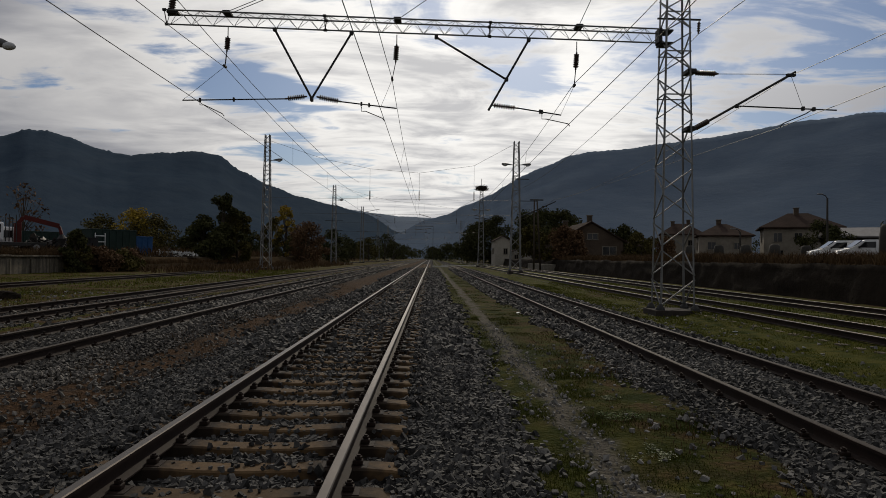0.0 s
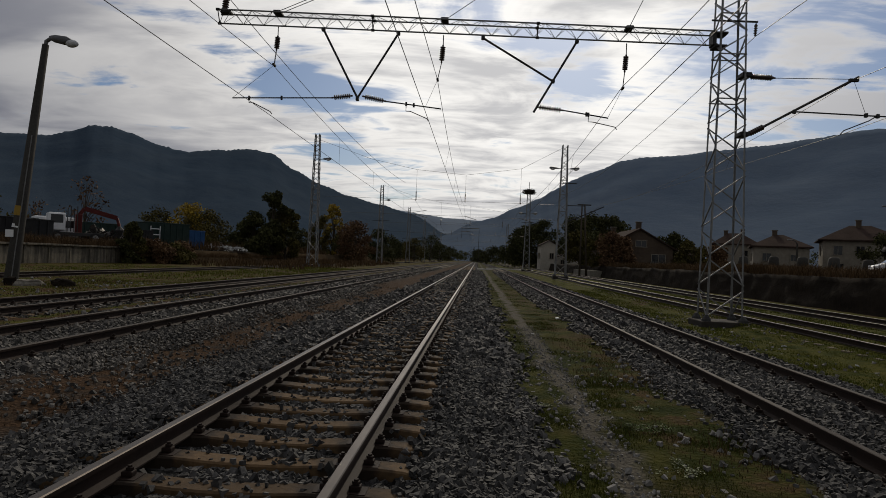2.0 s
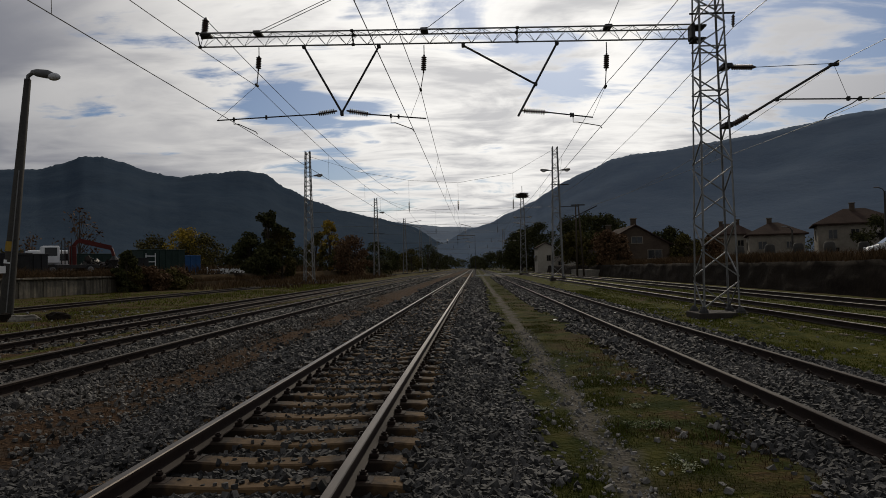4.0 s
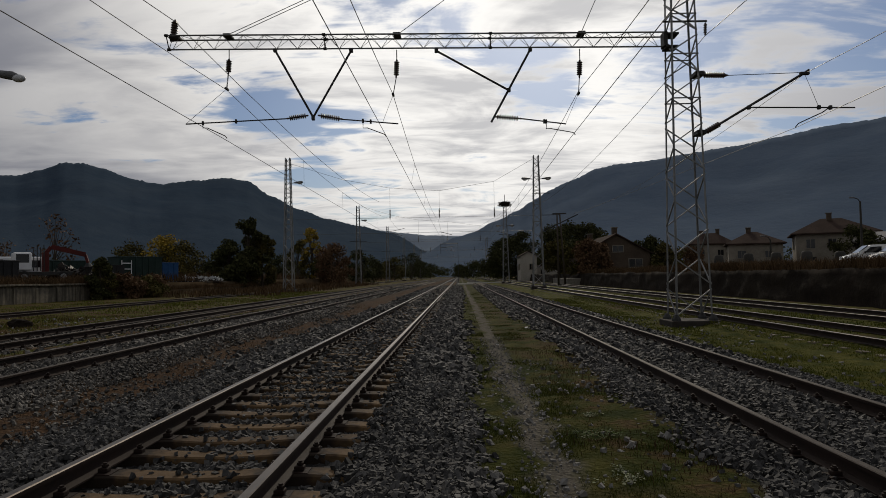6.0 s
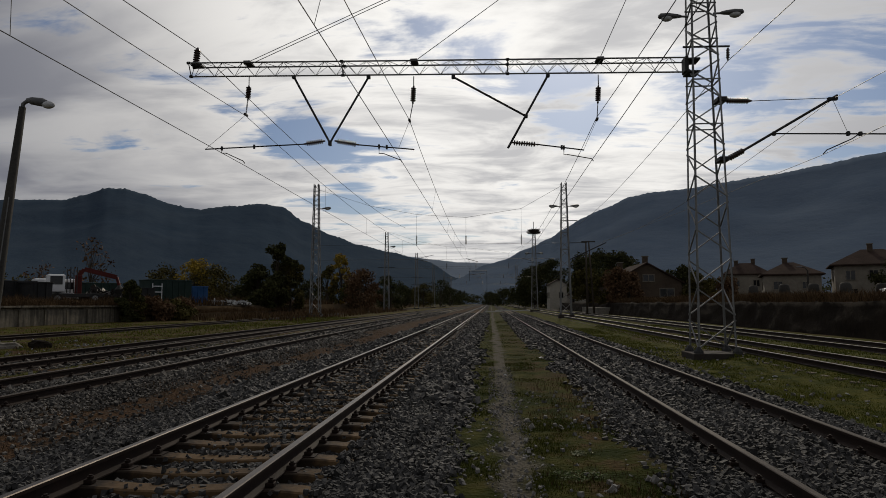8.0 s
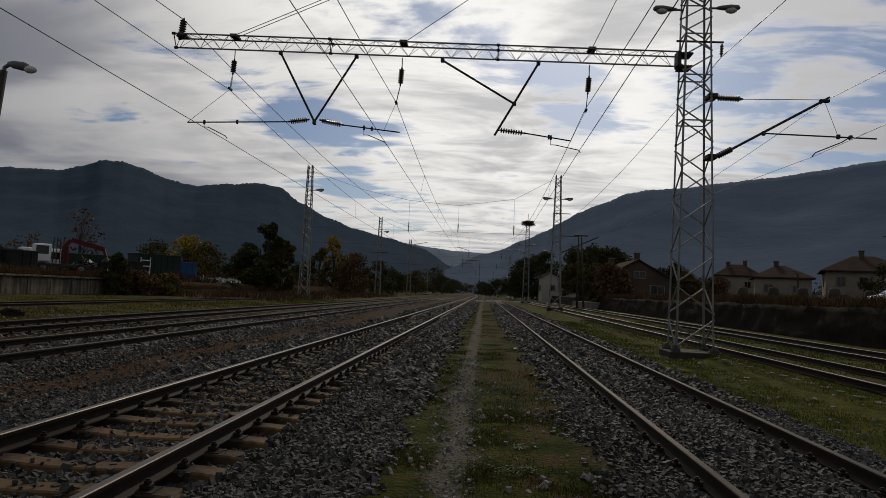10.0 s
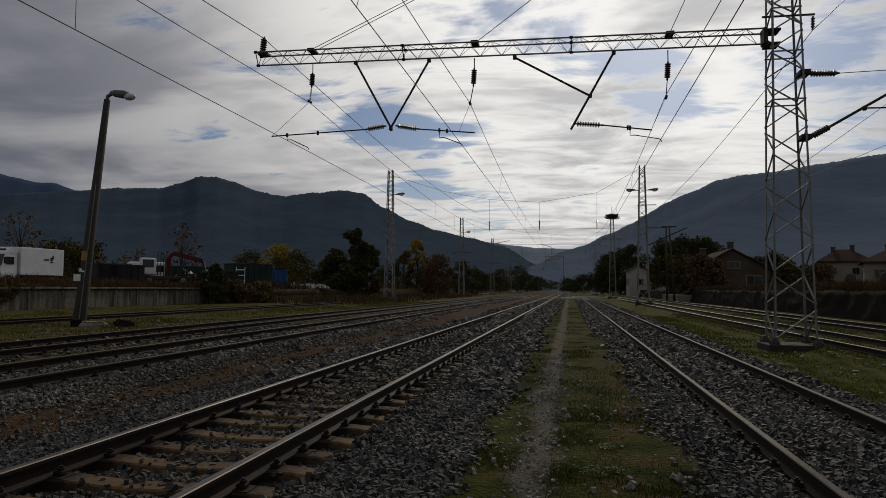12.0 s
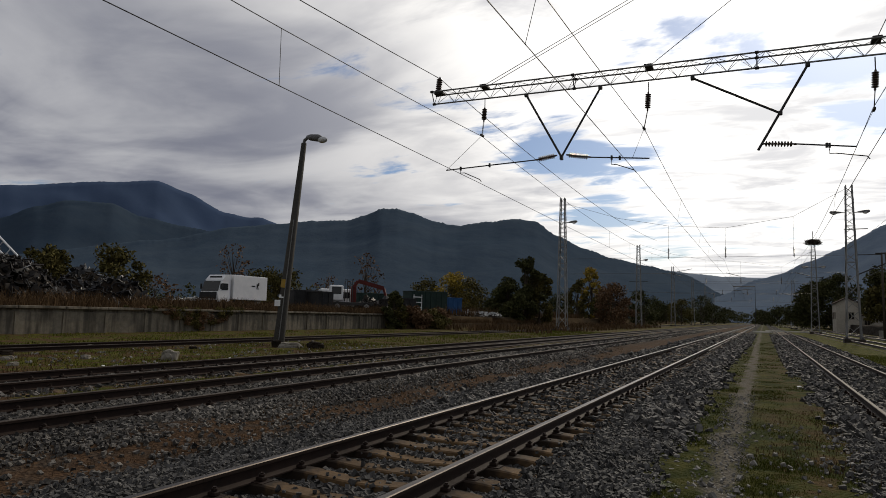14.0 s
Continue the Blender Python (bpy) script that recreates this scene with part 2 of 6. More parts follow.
def stain_sleepers():
    """Brake dust and rust blackening the sleepers round the rail seats."""
    n, l = CONC_SLEEPER.node_tree.nodes, CONC_SLEEPER.node_tree.links
    bs = n["Principled BSDF"]
    old = bs.inputs["Base Color"].links[0].from_socket
    co, sep = n.new("ShaderNodeTexCoord"), n.new("ShaderNodeSeparateXYZ")
    l.new(co.outputs["Object"], sep.inputs[0])
    grain = n.new("ShaderNodeTexNoise")
    grain.inputs["Scale"].default_value, grain.inputs["Detail"].default_value = 9, 5
    l.new(co.outputs["Object"], grain.inputs["Vector"])

    def mth(op, a, b):
        k = n.new("ShaderNodeMath")
        k.operation = op
        for i, v in enumerate((a, b)):
            if isinstance(v, (int, float)):
                k.inputs[i].default_value = v
            else:
                l.new(v, k.inputs[i])
        return k.outputs[0]
    away = mth("ABSOLUTE", mth("SUBTRACT", mth("ABSOLUTE", sep.outputs[0], 0), 0.75), 0)
    r = n.new("ShaderNodeMapRange")
    r.interpolation_type = "SMOOTHSTEP"
    for i, v in enumerate((0.16, 0.36, 0.92, 0.0)):
        r.inputs[i + 1].default_value = v
    l.new(mth("ADD", away, mth("MULTIPLY", mth("SUBTRACT", grain.outputs[0], 0.5), 0.35)), r.inputs[0])
    k = n.new("ShaderNodeMix")
    k.data_type = "RGBA"
    k.inputs[7].default_value = (0.016, 0.011, 0.008, 1)
    l.new(r.outputs[0], k.inputs[0]), l.new(old, k.inputs[6]), l.new(k.outputs[2], bs.inputs["Base Color"])


stain_sleepers()


def ground_material():
    """Ballast, soil, grass and the trodden path, in strips along the tracks with ragged edges."""
    m = bpy.data.materials.new("station_ground")
    m.use_nodes = True
    nt = m.node_tree
    n, l = nt.nodes, nt.links
    bs = n["Principled BSDF"]
    co = n.new("ShaderNodeTexCoord")
    sep = n.new("ShaderNodeSeparateXYZ")
    l.new(co.outputs["Object"], sep.inputs[0])

    def tex(kind, scale, detail=5, sc=(1, 1, 1)):
        mp = n.new("ShaderNodeMapping")
        mp.inputs["Scale"].default_value = sc
        l.new(co.outputs["Object"], mp.inputs[0])
        t = n.new(kind)
        t.inputs["Scale"].default_value = scale
        if kind == "ShaderNodeTexNoise":
            t.inputs["Detail"].default_value = detail
        l.new(mp.outputs[0], t.inputs["Vector"])
        return t

    def mth(op, a, b):
        k = n.new("ShaderNodeMath")
        k.operation = op
        for i, v in enumerate((a, b)):
            if isinstance(v, (int, float)):
                k.inputs[i].default_value = v
            else:
                l.new(v, k.inputs[i])
        return k.outputs[0]

    def rmp(v, lo, hi, a=0.0, b=1.0):
        k = n.new("ShaderNodeMapRange")
        k.interpolation_type = "SMOOTHSTEP"
        l.new(v, k.inputs[0])
        for i, q in enumerate((lo, hi, a, b)):
            k.inputs[i + 1].default_value = q
        return k.outputs[0]

    def mix(f, a, b):
        k = n.new("ShaderNodeMix")
        k.data_type = "RGBA"
        for s, v in ((k.inputs[0], f), (k.inputs[6], a), (k.inputs[7], b)):
            if isinstance(v, tuple):
                s.default_value = (*v, 1)
            else:
                l.new(v, s)
        return k.outputs[2]

    ragged = tex("ShaderNodeTexNoise", 1.3, 6).outputs[0]
    drift = tex("ShaderNodeTexNoise", 0.22, 3, (1, 0.5, 1)).outputs[0]
    x = mth("ADD", sep.outputs[0], mth("ADD", mth("MULTIPLY", mth("SUBTRACT", ragged, 0.5), 0.9), mth("MULTIPLY", mth("SUBTRACT", drift, 0.5), 0.5)))

    def strip(a, b, soft=0.25):
        return mth("MULTIPLY", rmp(x, a - soft, a + soft), rmp(x, b - soft, b + soft, 1.0, 0.0))

    vor = tex("ShaderNodeTexVoronoi", 17)
    fine = tex("ShaderNodeTexNoise", 30, 6).outputs[0]
    mid = tex("ShaderNodeTexNoise", 3.0, 6).outputs[0]
    stone = mix(rmp(vor.outputs["Color"], 0.1, 0.9), (0.012, 0.012, 0.012), (0.05, 0.048, 0.045))
    grass = mix(rmp(mid, 0.3, 0.7), (0.034, 0.042, 0.007), (0.080, 0.074, 0.015))
    worn = mix(rmp(mid, 0.35, 0.65), (0.020, 0.027, 0.005), (0.055, 0.053, 0.012))
    soil = mix(rmp(fine, 0.3, 0.7), (0.034, 0.020, 0.012), (0.090, 0.052, 0.028))
    dirt = mix(rmp(fine, 0.3, 0.7), (0.065, 0.057, 0.046), (0.13, 0.117, 0.095))
    weed = mix(rmp(ragged, 0.42, 0.6), grass, soil)
    col = mix(strip(-60, 60, 4), (0.04, 0.036, 0.014), weed)
    for a, b, turf in ((2.0, 4.4, worn), (7.3, 10.6, grass), (11.6, 17.5, grass)):
        col = mix(mth("MULTIPLY", strip(a, b), rmp(drift, 0.3, 0.5)), col, turf)
    for a, b in ((-6.4, -3.5), (-9.7, -7.3), (-1.95, 2.05), (4.35, 7.35)):
        col = mix(strip(a, b), col, stone)
    duff = mix(rmp(fine, 0.3, 0.7), (0.024, 0.018, 0.014), (0.066, 0.050, 0.037))
    col = mix(strip(-3.9, -1.9), col, duff)
    col = mix(mth("MULTIPLY", strip(-3.2, -2.1), rmp(mid, 0.34, 0.56, 0.0, 0.85)), col, soil)
    col = mix(mth("MULTIPLY", strip(3.3, 4.25), rmp(mid, 0.50, 0.66, 0.0, 0.75)), col, soil)
    col = mix(strip(2.68, 2.95, 0.12), col, dirt)
    l.new(col, bs.inputs["Base Color"])
    bs.inputs["Roughness"].default_value, bs.inputs["Specular IOR Level"].default_value = 0.95, 0.03
    h = mth("ADD", mth("MULTIPLY", vor.outputs["Distance"], 1.2), mth("ADD", fine, mid))
    b = n.new("ShaderNodeBump")
    b.inputs["Strength"].default_value, b.inputs["Distance"].default_value = 0.6, 0.035
    l.new(h, b.inputs["Height"]), l.new(b.outputs[0], bs.inputs["Normal"])
    return m


# ---- mesh helpers ----
def thing(name, place, label, category, group="", kind="", rz=0.0):
    """An Empty at the base of a thing, which parents its parts."""
    ob = new(name)
    ob.matrix_basis = pose(*place, 0, 0, rz)
    ob.empty_display_size = 0.2
    return tagged(ob, label, category, group, kind)


def finish(name, bm, material, smooth=False):
    me = bpy.data.meshes.new(name)
    bmesh.ops.recalc_face_normals(bm, faces=bm.faces)
    bm.to_mesh(me)
    bm.free()
    me.materials.append(material)
    if smooth:
        for p in me.polygons:
            p.use_smooth = True
    return new(name, me)


def part(name, bm, material, parent, label="", smooth=False):
    """Links a bmesh as one mesh under a thing or a part; its vertices are in the parent's space."""
    ob = finish(name, bm, material, smooth)
    ob.parent = parent
    return tagged(ob, label)


def solo(name, bm, material, label, category, group="", kind="", smooth=False):
    return tagged(finish(name, bm, material, smooth), label, category, group, kind)


def raw(name, verts, faces, material, parent=None, smooth=False):
    me = bpy.data.meshes.new(name)
    me.from_pydata(verts, [], faces)
    me.materials.append(material)
    if smooth:
        for p in me.polygons:
            p.use_smooth = True
    ob = new(name, me)
    ob.parent = parent
    return ob


def box(c, s, bevel=0.0, m=None, bm=None):
    bm = bm or bmesh.new()
    r = bmesh.ops.create_cube(bm, size=1, matrix=(m or Matrix()) @ Matrix.LocRotScale(c, None, s))
    if bevel:
        edges = {e for v in r["verts"] for e in v.link_edges}
        bmesh.ops.bevel(bm, geom=list(edges), offset=bevel, segments=2, affect="EDGES", profile=0.5)
    return bm


def lathe(p1, p2, profile, n=8, bm=None, turn=0.0):
    """A body round the line p1-p2; profile: (part of the way, radius)."""
    bm = bm or bmesh.new()
    p1, p2 = Vector(p1), Vector(p2)
    q = (p2 - p1).to_track_quat("Z", "Y")
    rings = []
    for t, r in profile:
        c = p1.lerp(p2, t)
        rings.append([bm.verts.new(c + q @ Vector((r * math.cos(turn + 2 * math.pi * k / n), r * math.sin(turn + 2 * math.pi * k / n), 0))) for k in range(n)])
    for a, b in zip(rings, rings[1:]):
        for k in range(n):
            bm.faces.new((a[k], a[(k + 1) % n], b[(k + 1) % n], b[k]))
    bm.faces.new(rings[0][::-1]), bm.faces.new(rings[-1])
    return bm


def bar(p1, p2, r, n=6, bm=None, r2=None):
    return lathe(p1, p2, ((0, r), (1, r if r2 is None else r2)), n, bm, math.pi / 4 if n == 4 else 0)


def polyline(pts, r, n=5, bm=None):
    """A tube along points."""
    bm = bm or bmesh.new()
    pts = [Vector(p) for p in pts]
    rings = []
    for i, p in enumerate(pts):
        d = (pts[min(i + 1, len(pts) - 1)] - pts[max(i - 1, 0)]).normalized()
        q = d.to_track_quat("Z", "Y")
        rings.append([bm.verts.new(p + q @ Vector((r * math.cos(2 * math.pi * k / n), r * math.sin(2 * math.pi * k / n), 0))) for k in range(n)])
    for a, b in zip(rings, rings[1:]):
        for k in range(n):
            bm.faces.new((a[k], a[(k + 1) % n], b[(k + 1) % n], b[k]))
    bm.faces.new(rings[0][::-1]), bm.faces.new(rings[-1])
    return bm


def extrude(pts, axis, a, b, bm=None):
    """A polygon of two coordinates drawn out along axis from a to b."""
    bm = bm or bmesh.new()

    def at(p, w):
        return {"x": (w, p[0], p[1]), "y": (p[0], w, p[1]), "z": (p[0], p[1], w)}[axis]
    lo, hi = [bm.verts.new(at(p, a)) for p in pts], [bm.verts.new(at(p, b)) for p in pts]
    k = len(pts)
    for i in range(k):
        bm.faces.new((lo[i], lo[(i + 1) % k], hi[(i + 1) % k], hi[i]))
    bm.faces.new(lo[::-1]), bm.faces.new(hi)
    return bm


def insulator(p1, p2, r=0.075, discs=7, neck=0.025):
    prof = [(0, 0.02), (0.06, 0.035), (0.1, neck)]
    for i in range(discs):
        t = 0.12 + 0.76 * i / discs
        w = 0.76 / discs
        prof += [(t, neck), (t + 0.25 * w, r), (t + 0.55 * w, r * 0.9), (t + 0.8 * w, neck)]
    prof += [(0.9, neck), (0.94, 0.035), (1, 0.02)]
    return lathe(p1, p2, prof, 10)


# ---- ground ----
def bed(x):
    """The height of the ground across the tracks."""
    pts = ((-400, 0.0), (-28, 0.05), (-23, -0.04), (-19.6, 0.0), (-16.4, 0.0), (-13, -0.03), (-10.6, 0.0), (-9.8, 0.05), (-7.0, 0.05), (-6.3, 0.08), (-3.3, 0.08), (-2.6, -0.04), (-2.1, -0.08), (-1.5, -0.03), (-1.25, -0.045), (-1.05, -0.055), (-0.55, -0.055), (-0.4, -0.048), (0.4, -0.048), (0.55, -0.055), (1.05, -0.055), (1.25, -0.045),
           (1.5, -0.03), (2.2, -0.09), (2.8, -0.10), (4.2, -0.10), (4.6, -0.12), (7.1, -0.12), (7.7, -0.2), (8.2, -0.25), (9.5, -0.25), (9.8, -0.09), (17, -0.02), (400, -0.02))
    for (a, p), (b, q) in zip(pts, pts[1:]):
        if a <= x <= b:
            return p + (q - p) * (x - a) / (b - a)
    return 0.0


def build_ground():
    xs = [-4500, -1500, -500, -150, -60, -40] + [-32 + 0.5 * i for i in range(44)] + [-10 + 0.2 * i for i in range(95)] + [9 + 0.6 * i for i in range(20)] + [24, 40, 60, 150, 500, 1500, 4500]
    ys = [-4500, -1000, -200, -40, -12] + [-6 + 0.4 * i for i in range(90)] + [30 + 1.5 * i for i in range(60)] + [122, 135, 150, 170, 200, 260, 400, 800, 1600, 4500]
    verts, faces = [], []
    for y in ys:
        for x in xs:
            near = abs(x) < 30 and -10 < y < 120
            rough = 0.028 * noise.noise((x * 1.1, y * 1.1, 0)) + 0.02 * noise.noise((x * 3, y * 3, 5)) if near else 0
            verts.append((x, y, bed(x) + (rough if not abs(x) < 1.3 else rough * 0.4)))
    w = len(xs)
    for j in range(len(ys) - 1):
        for i in range(w - 1):
            faces.append((j * w + i, j * w + i + 1, j * w + w + i + 1, j * w + w + i))
    ob = raw("ground", verts, faces, ground_material(), smooth=True)
    tagged(ob, "station ground of dark ballast, dry soil, short grass and a trodden path", "ground", kind="structure")


build_ground()


def platform_ground(name, xa, xb, ya, yb, z, inner, label):
    """A raised yard behind a retaining wall."""
    verts, faces = [], []
    nx, ny = 24, 60
    for j in range(ny + 1):
        y = ya + (yb - ya) * j / ny
        for i in range(nx + 1):
            x = xa + (xb - xa) * (i / nx) ** 2
            verts.append((x, y, z + 0.12 * noise.noise((x * 0.3, y * 0.3, 2)) * min(1, i) + (0.012 * abs(x - xa))))
    for j in range(ny):
        for i in range(nx):
            k = j * (nx + 1) + i
            f = (k, k + 1, k + nx + 2, k + nx + 1)
            faces.append(f if xb > xa else f[::-1])
    ob = raw(name, verts, faces, mat("dry_yard_soil", (0.032, 0.024, 0.015), (0.075, 0.054, 0.033), 0.98, 5, 0.3, 0.8, spec=0.0, dist=0.05), smooth=True)
    tagged(ob, label, "ground", kind="structure")


platform_ground("ground_yard_west", -28.2, -160, -10, 300, 1.25, 0, "raised scrap yard ground of dry brown soil and weeds")
platform_ground("ground_bank_east", 18.3, 150, -10, 300, 1.46, 0, "raised bank of dry brown soil and weeds")

# ---- tracks ----
MAIN_PITCH, MAIN_FIRST = 0.54, -7.87
RAIL_PROFILE = [(-0.065, 0), (0.065, 0), (0.065, 0.012), (0.012, 0.03), (0.009, 0.045), (0.009, 0.105), (0.034, 0.116), (0.035, 0.143), (0.028, 0.150), (-0.028, 0.150), (-0.035, 0.143), (-0.034, 0.116), (-0.009, 0.105), (-0.009, 0.045), (-0.012, 0.03), (-0.065, 0.012)]


def rail(parent, x, z, ya, yb, label, head):
    bm = bmesh.new()
    rows = [[bm.verts.new((x + p[0], y, z - 0.15 + p[1])) for p in RAIL_PROFILE] for y in np.linspace(ya, yb, 40)]
    k = len(RAIL_PROFILE)
    for a, b in zip(rows, rows[1:]):
        for i in range(k):
            f = bm.faces.new((a[i], a[(i + 1) % k], b[(i + 1) % k], b[i]))
            f.material_index = 1 if i in (7, 8, 9) else 0
    bm.faces.new(rows[0]), bm.faces.new(rows[-1][::-1])
    ob = part("rail", bm, RAIL_RUST, parent, label)
    ob.data.materials.append(head)


def concrete_sleeper_mesh():
    """A pre-stressed sleeper, high at the rail seats and dipped in the middle."""
    prof = [(-1.3, -0.035), (-1.12, 0.0), (-0.95, 0.012), (-0.55, 0.012), (-0.3, -0.004), (0, -0.010), (0.3, -0.004), (0.55, 0.012), (0.95, 0.012), (1.12, 0.0), (1.3, -0.035)]
    bm = bmesh.new()
    rows = []
    for x, z in prof:
        rows.append([bm.verts.new((x, y, q)) for y, q in ((-0.135, -0.2), (-0.108, z - 0.012), (-0.09, z), (0.09, z), (0.108, z - 0.012), (0.135, -0.2))])
    for a, b in zip(rows, rows[1:]):
        for i in range(5):
            bm.faces.new((a[i], b[i], b[i + 1], a[i + 1]))
    bm.faces.new(rows[0]), bm.faces.new(rows[-1][::-1])
    me = bpy.data.meshes.new("sleeper")
    bmesh.ops.recalc_face_normals(bm, faces=bm.faces)
    bm.to_mesh(me)
    bm.free()
    me.materials.append(CONC_SLEEPER)
    return me


def wood_sleeper_mesh():
    bm = box((0, 0, -0.075), (2.5, 0.24, 0.15), 0.012)
    me = bpy.data.meshes.new("sleeper")
    bm.to_mesh(me)
    bm.free()
    me.materials.append(WOOD_SLEEPER)
    return me


def fastening_mesh():
    """A ribbed plate with a clip and a bolt on each side of the rail foot."""
    bm = box((0, 0, 0.006), (0.34, 0.15, 0.012))
    for s in (-1, 1):
        box((s * 0.095, 0, 0.032), (0.075, 0.07, 0.035), 0.008, bm=bm)
        bar((s * 0.10, 0, 0.04), (s * 0.10, 0, 0.085), 0.016, 6, bm)
        bar((s * 0.10, 0, 0.055), (s * 0.10, 0, 0.072), 0.028, 6, bm)
    me = bpy.data.meshes.new("fastening")
    bmesh.ops.recalc_face_normals(bm, faces=bm.faces)
    bm.to_mesh(me)
    bm.free()
    me.materials.append(RAIL_RUST)
    return me


SL_CONC, SL_WOOD, FAST = concrete_sleeper_mesh(), wood_sleeper_mesh(), fastening_mesh()


def track(x, top, concrete, label, rail_label, y_single, fast_to, ya=-8.0, yb=420.0, pitch=0.6, phase=0.1, sink=0.0, head=RAIL_TOP):
    tr = thing("railway_track", (x, 0, 0), label, "railway track", "tracks of the station")
    for s in (-0.75, 0.75):
        rail(tr, s, top, ya, yb, rail_label, head)
    rng = random.Random(int(x * 10) + 7)
    k = 0
    rest = []
    y = ya + phase
    while y < 150:
        if y < y_single:
            ob = new("sleeper", SL_CONC if concrete else SL_WOOD)
            ob.parent = tr
            ob.matrix_basis = pose(rng.uniform(-0.02, 0.02), y + rng.uniform(-0.015, 0.015), top - 0.155 - sink + rng.uniform(-0.006, 0.004), 0, 0, rng.uniform(-0.7, 0.7))
            if y < fast_to:
                for s in (-0.75, 0.75):
                    f = new("fastening", FAST)
                    f.parent = tr
                    f.matrix_basis = pose(s, y, top - 0.152)
        else:
            rest.append(y)
        y += pitch
    src = SL_CONC if concrete else SL_WOOD
    vs, fs = [], []
    for y in rest:
        o = len(vs)
        vs += [(v.co.x, v.co.y + y, v.co.z + top - 0.155 - sink) for v in src.vertices]
        fs += [tuple(o + i for i in p.vertices) for p in src.polygons]
    far = raw("sleeper_stretch", vs, fs, CONC_SLEEPER if concrete else WOOD_SLEEPER, tr)
    tagged(far, kind="stuff")
    return tr


track(0, 0.17, True, "main railway track on tan concrete sleepers with shiny rails", "brown steel rail with a polished head", 62, 34, phase=0.13, pitch=MAIN_PITCH)
track(5.77, 0.05, False, "railway track on half-buried timber sleepers in grey ballast", "brown steel rail with a polished head", 40, 20, sink=0.012, head=RAIL_DULL)
track(-4.75, 0.25, False, "dark rusty railway track lying deep in ballast", "dark rusty rail", 40, 20, sink=0.01, head=RAIL_DULL)
track(-8.4, 0.22, True, "old siding track on grey concrete sleepers among weeds", "dark rusty rail", 50, 20, sink=0.01, head=RAIL_DULL)
track(-18.0, 0.14, False, "overgrown rusty siding track beside the platform wall", "dark rusty rail", 30, 0, sink=0.03, head=RAIL_DULL)
track(11.1, 0.09, False, "siding track sunk in green grass", "rusty rail with a worn shiny head", 40, 0, sink=0.06)
track(14.6, 0.14, False, "siding track in grass along the dark bank wall", "rusty rail with a worn shiny head", 40, 0, sink=0.06)

# ---- retaining walls ----
def wall_with_panels(name, x, z, ya, yb, face, label, material, coping):
    """A retaining wall of concrete panels with a coping; face is the side on which it shows."""
    bm = box((x - face * 0.2, (ya + yb) / 2, z / 2 - 0.1), (0.4, yb - ya, z + 0.1))
    w = solo(name, bm, material, label, "retaining wall", kind="structure")
    rng = random.Random(5)
    y = ya
    while y < yb - 0.5:
        l = min(2.4 + rng.uniform(-0.1, 0.1), yb - y)
        b = box((x + face * 0.03, y + l / 2, z / 2 - 0.12), (0.06, l - 0.05, z - 0.16 + rng.uniform(-0.02, 0.02)), 0.012)
        p = part("panel", b, material, w)
        p.location.x = rng.uniform(-0.015, 0.015)
        b = box((x - face * 0.08, y + l / 2, z + 0.03), (0.56, l - 0.03, 0.13), 0.02)
        p = part("coping_stone", b, coping, w)
        p.location.z, p.rotation_euler.x = rng.uniform(-0.015, 0.015), 0
        b = box((x + face * 0.06, y, z / 2 - 0.12), (0.12, 0.16, z - 0.12), 0.01)
        part("buttress", b, material, w)
        y += l
    return w


wall_with_panels("wall_west", -28, 1.3, -8, 52, 1, "stained grey concrete retaining wall with a rough coping", STAINED, STAINED)
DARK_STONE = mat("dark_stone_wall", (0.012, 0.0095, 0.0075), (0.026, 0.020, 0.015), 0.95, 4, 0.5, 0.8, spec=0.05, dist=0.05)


def rough_bank():
    """The crumbling dark stone face of the eastern bank, leaning back towards its uneven top."""
    verts, faces = [], []
    ny, nz = 380, 7
    for j in range(ny + 1):
        y = -8 + 188 * j / ny
        top = 1.48 + 0.12 * noise.noise((y * 0.35, 0, 4)) + 0.06 * noise.noise((y * 1.7, 0, 4))
        for i in range(nz + 1):
            t = i / nz
            x = 17.75 + 0.4 * t + 0.16 * noise.noise((y * 0.9, t * 3, 1)) + 0.08 * noise.noise((y * 2.7, t * 7, 2))
            verts.append((x, y, -0.2 + (top + 0.2) * t))
        verts.append((19.2, y, 1.48))
    w = nz + 2
    for j in range(ny):
        for i in range(w - 1):
            faces.append((j * w + i, j * w + i + 1, j * w + w + i + 1, j * w + w + i))
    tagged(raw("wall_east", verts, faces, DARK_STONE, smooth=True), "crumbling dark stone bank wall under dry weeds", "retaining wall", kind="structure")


rough_bank()
bm = extrude([(-28.4, -0.2), (-26.6, -0.2), (-28.2, 1.28), (-28.4, 1.28)], "y", 52.02, 300)
solo("bank_slope", bm, mat("dry_yard_soil", (0, 0, 0)), "brown weedy earth slope along the yard", "bank", kind="structure")


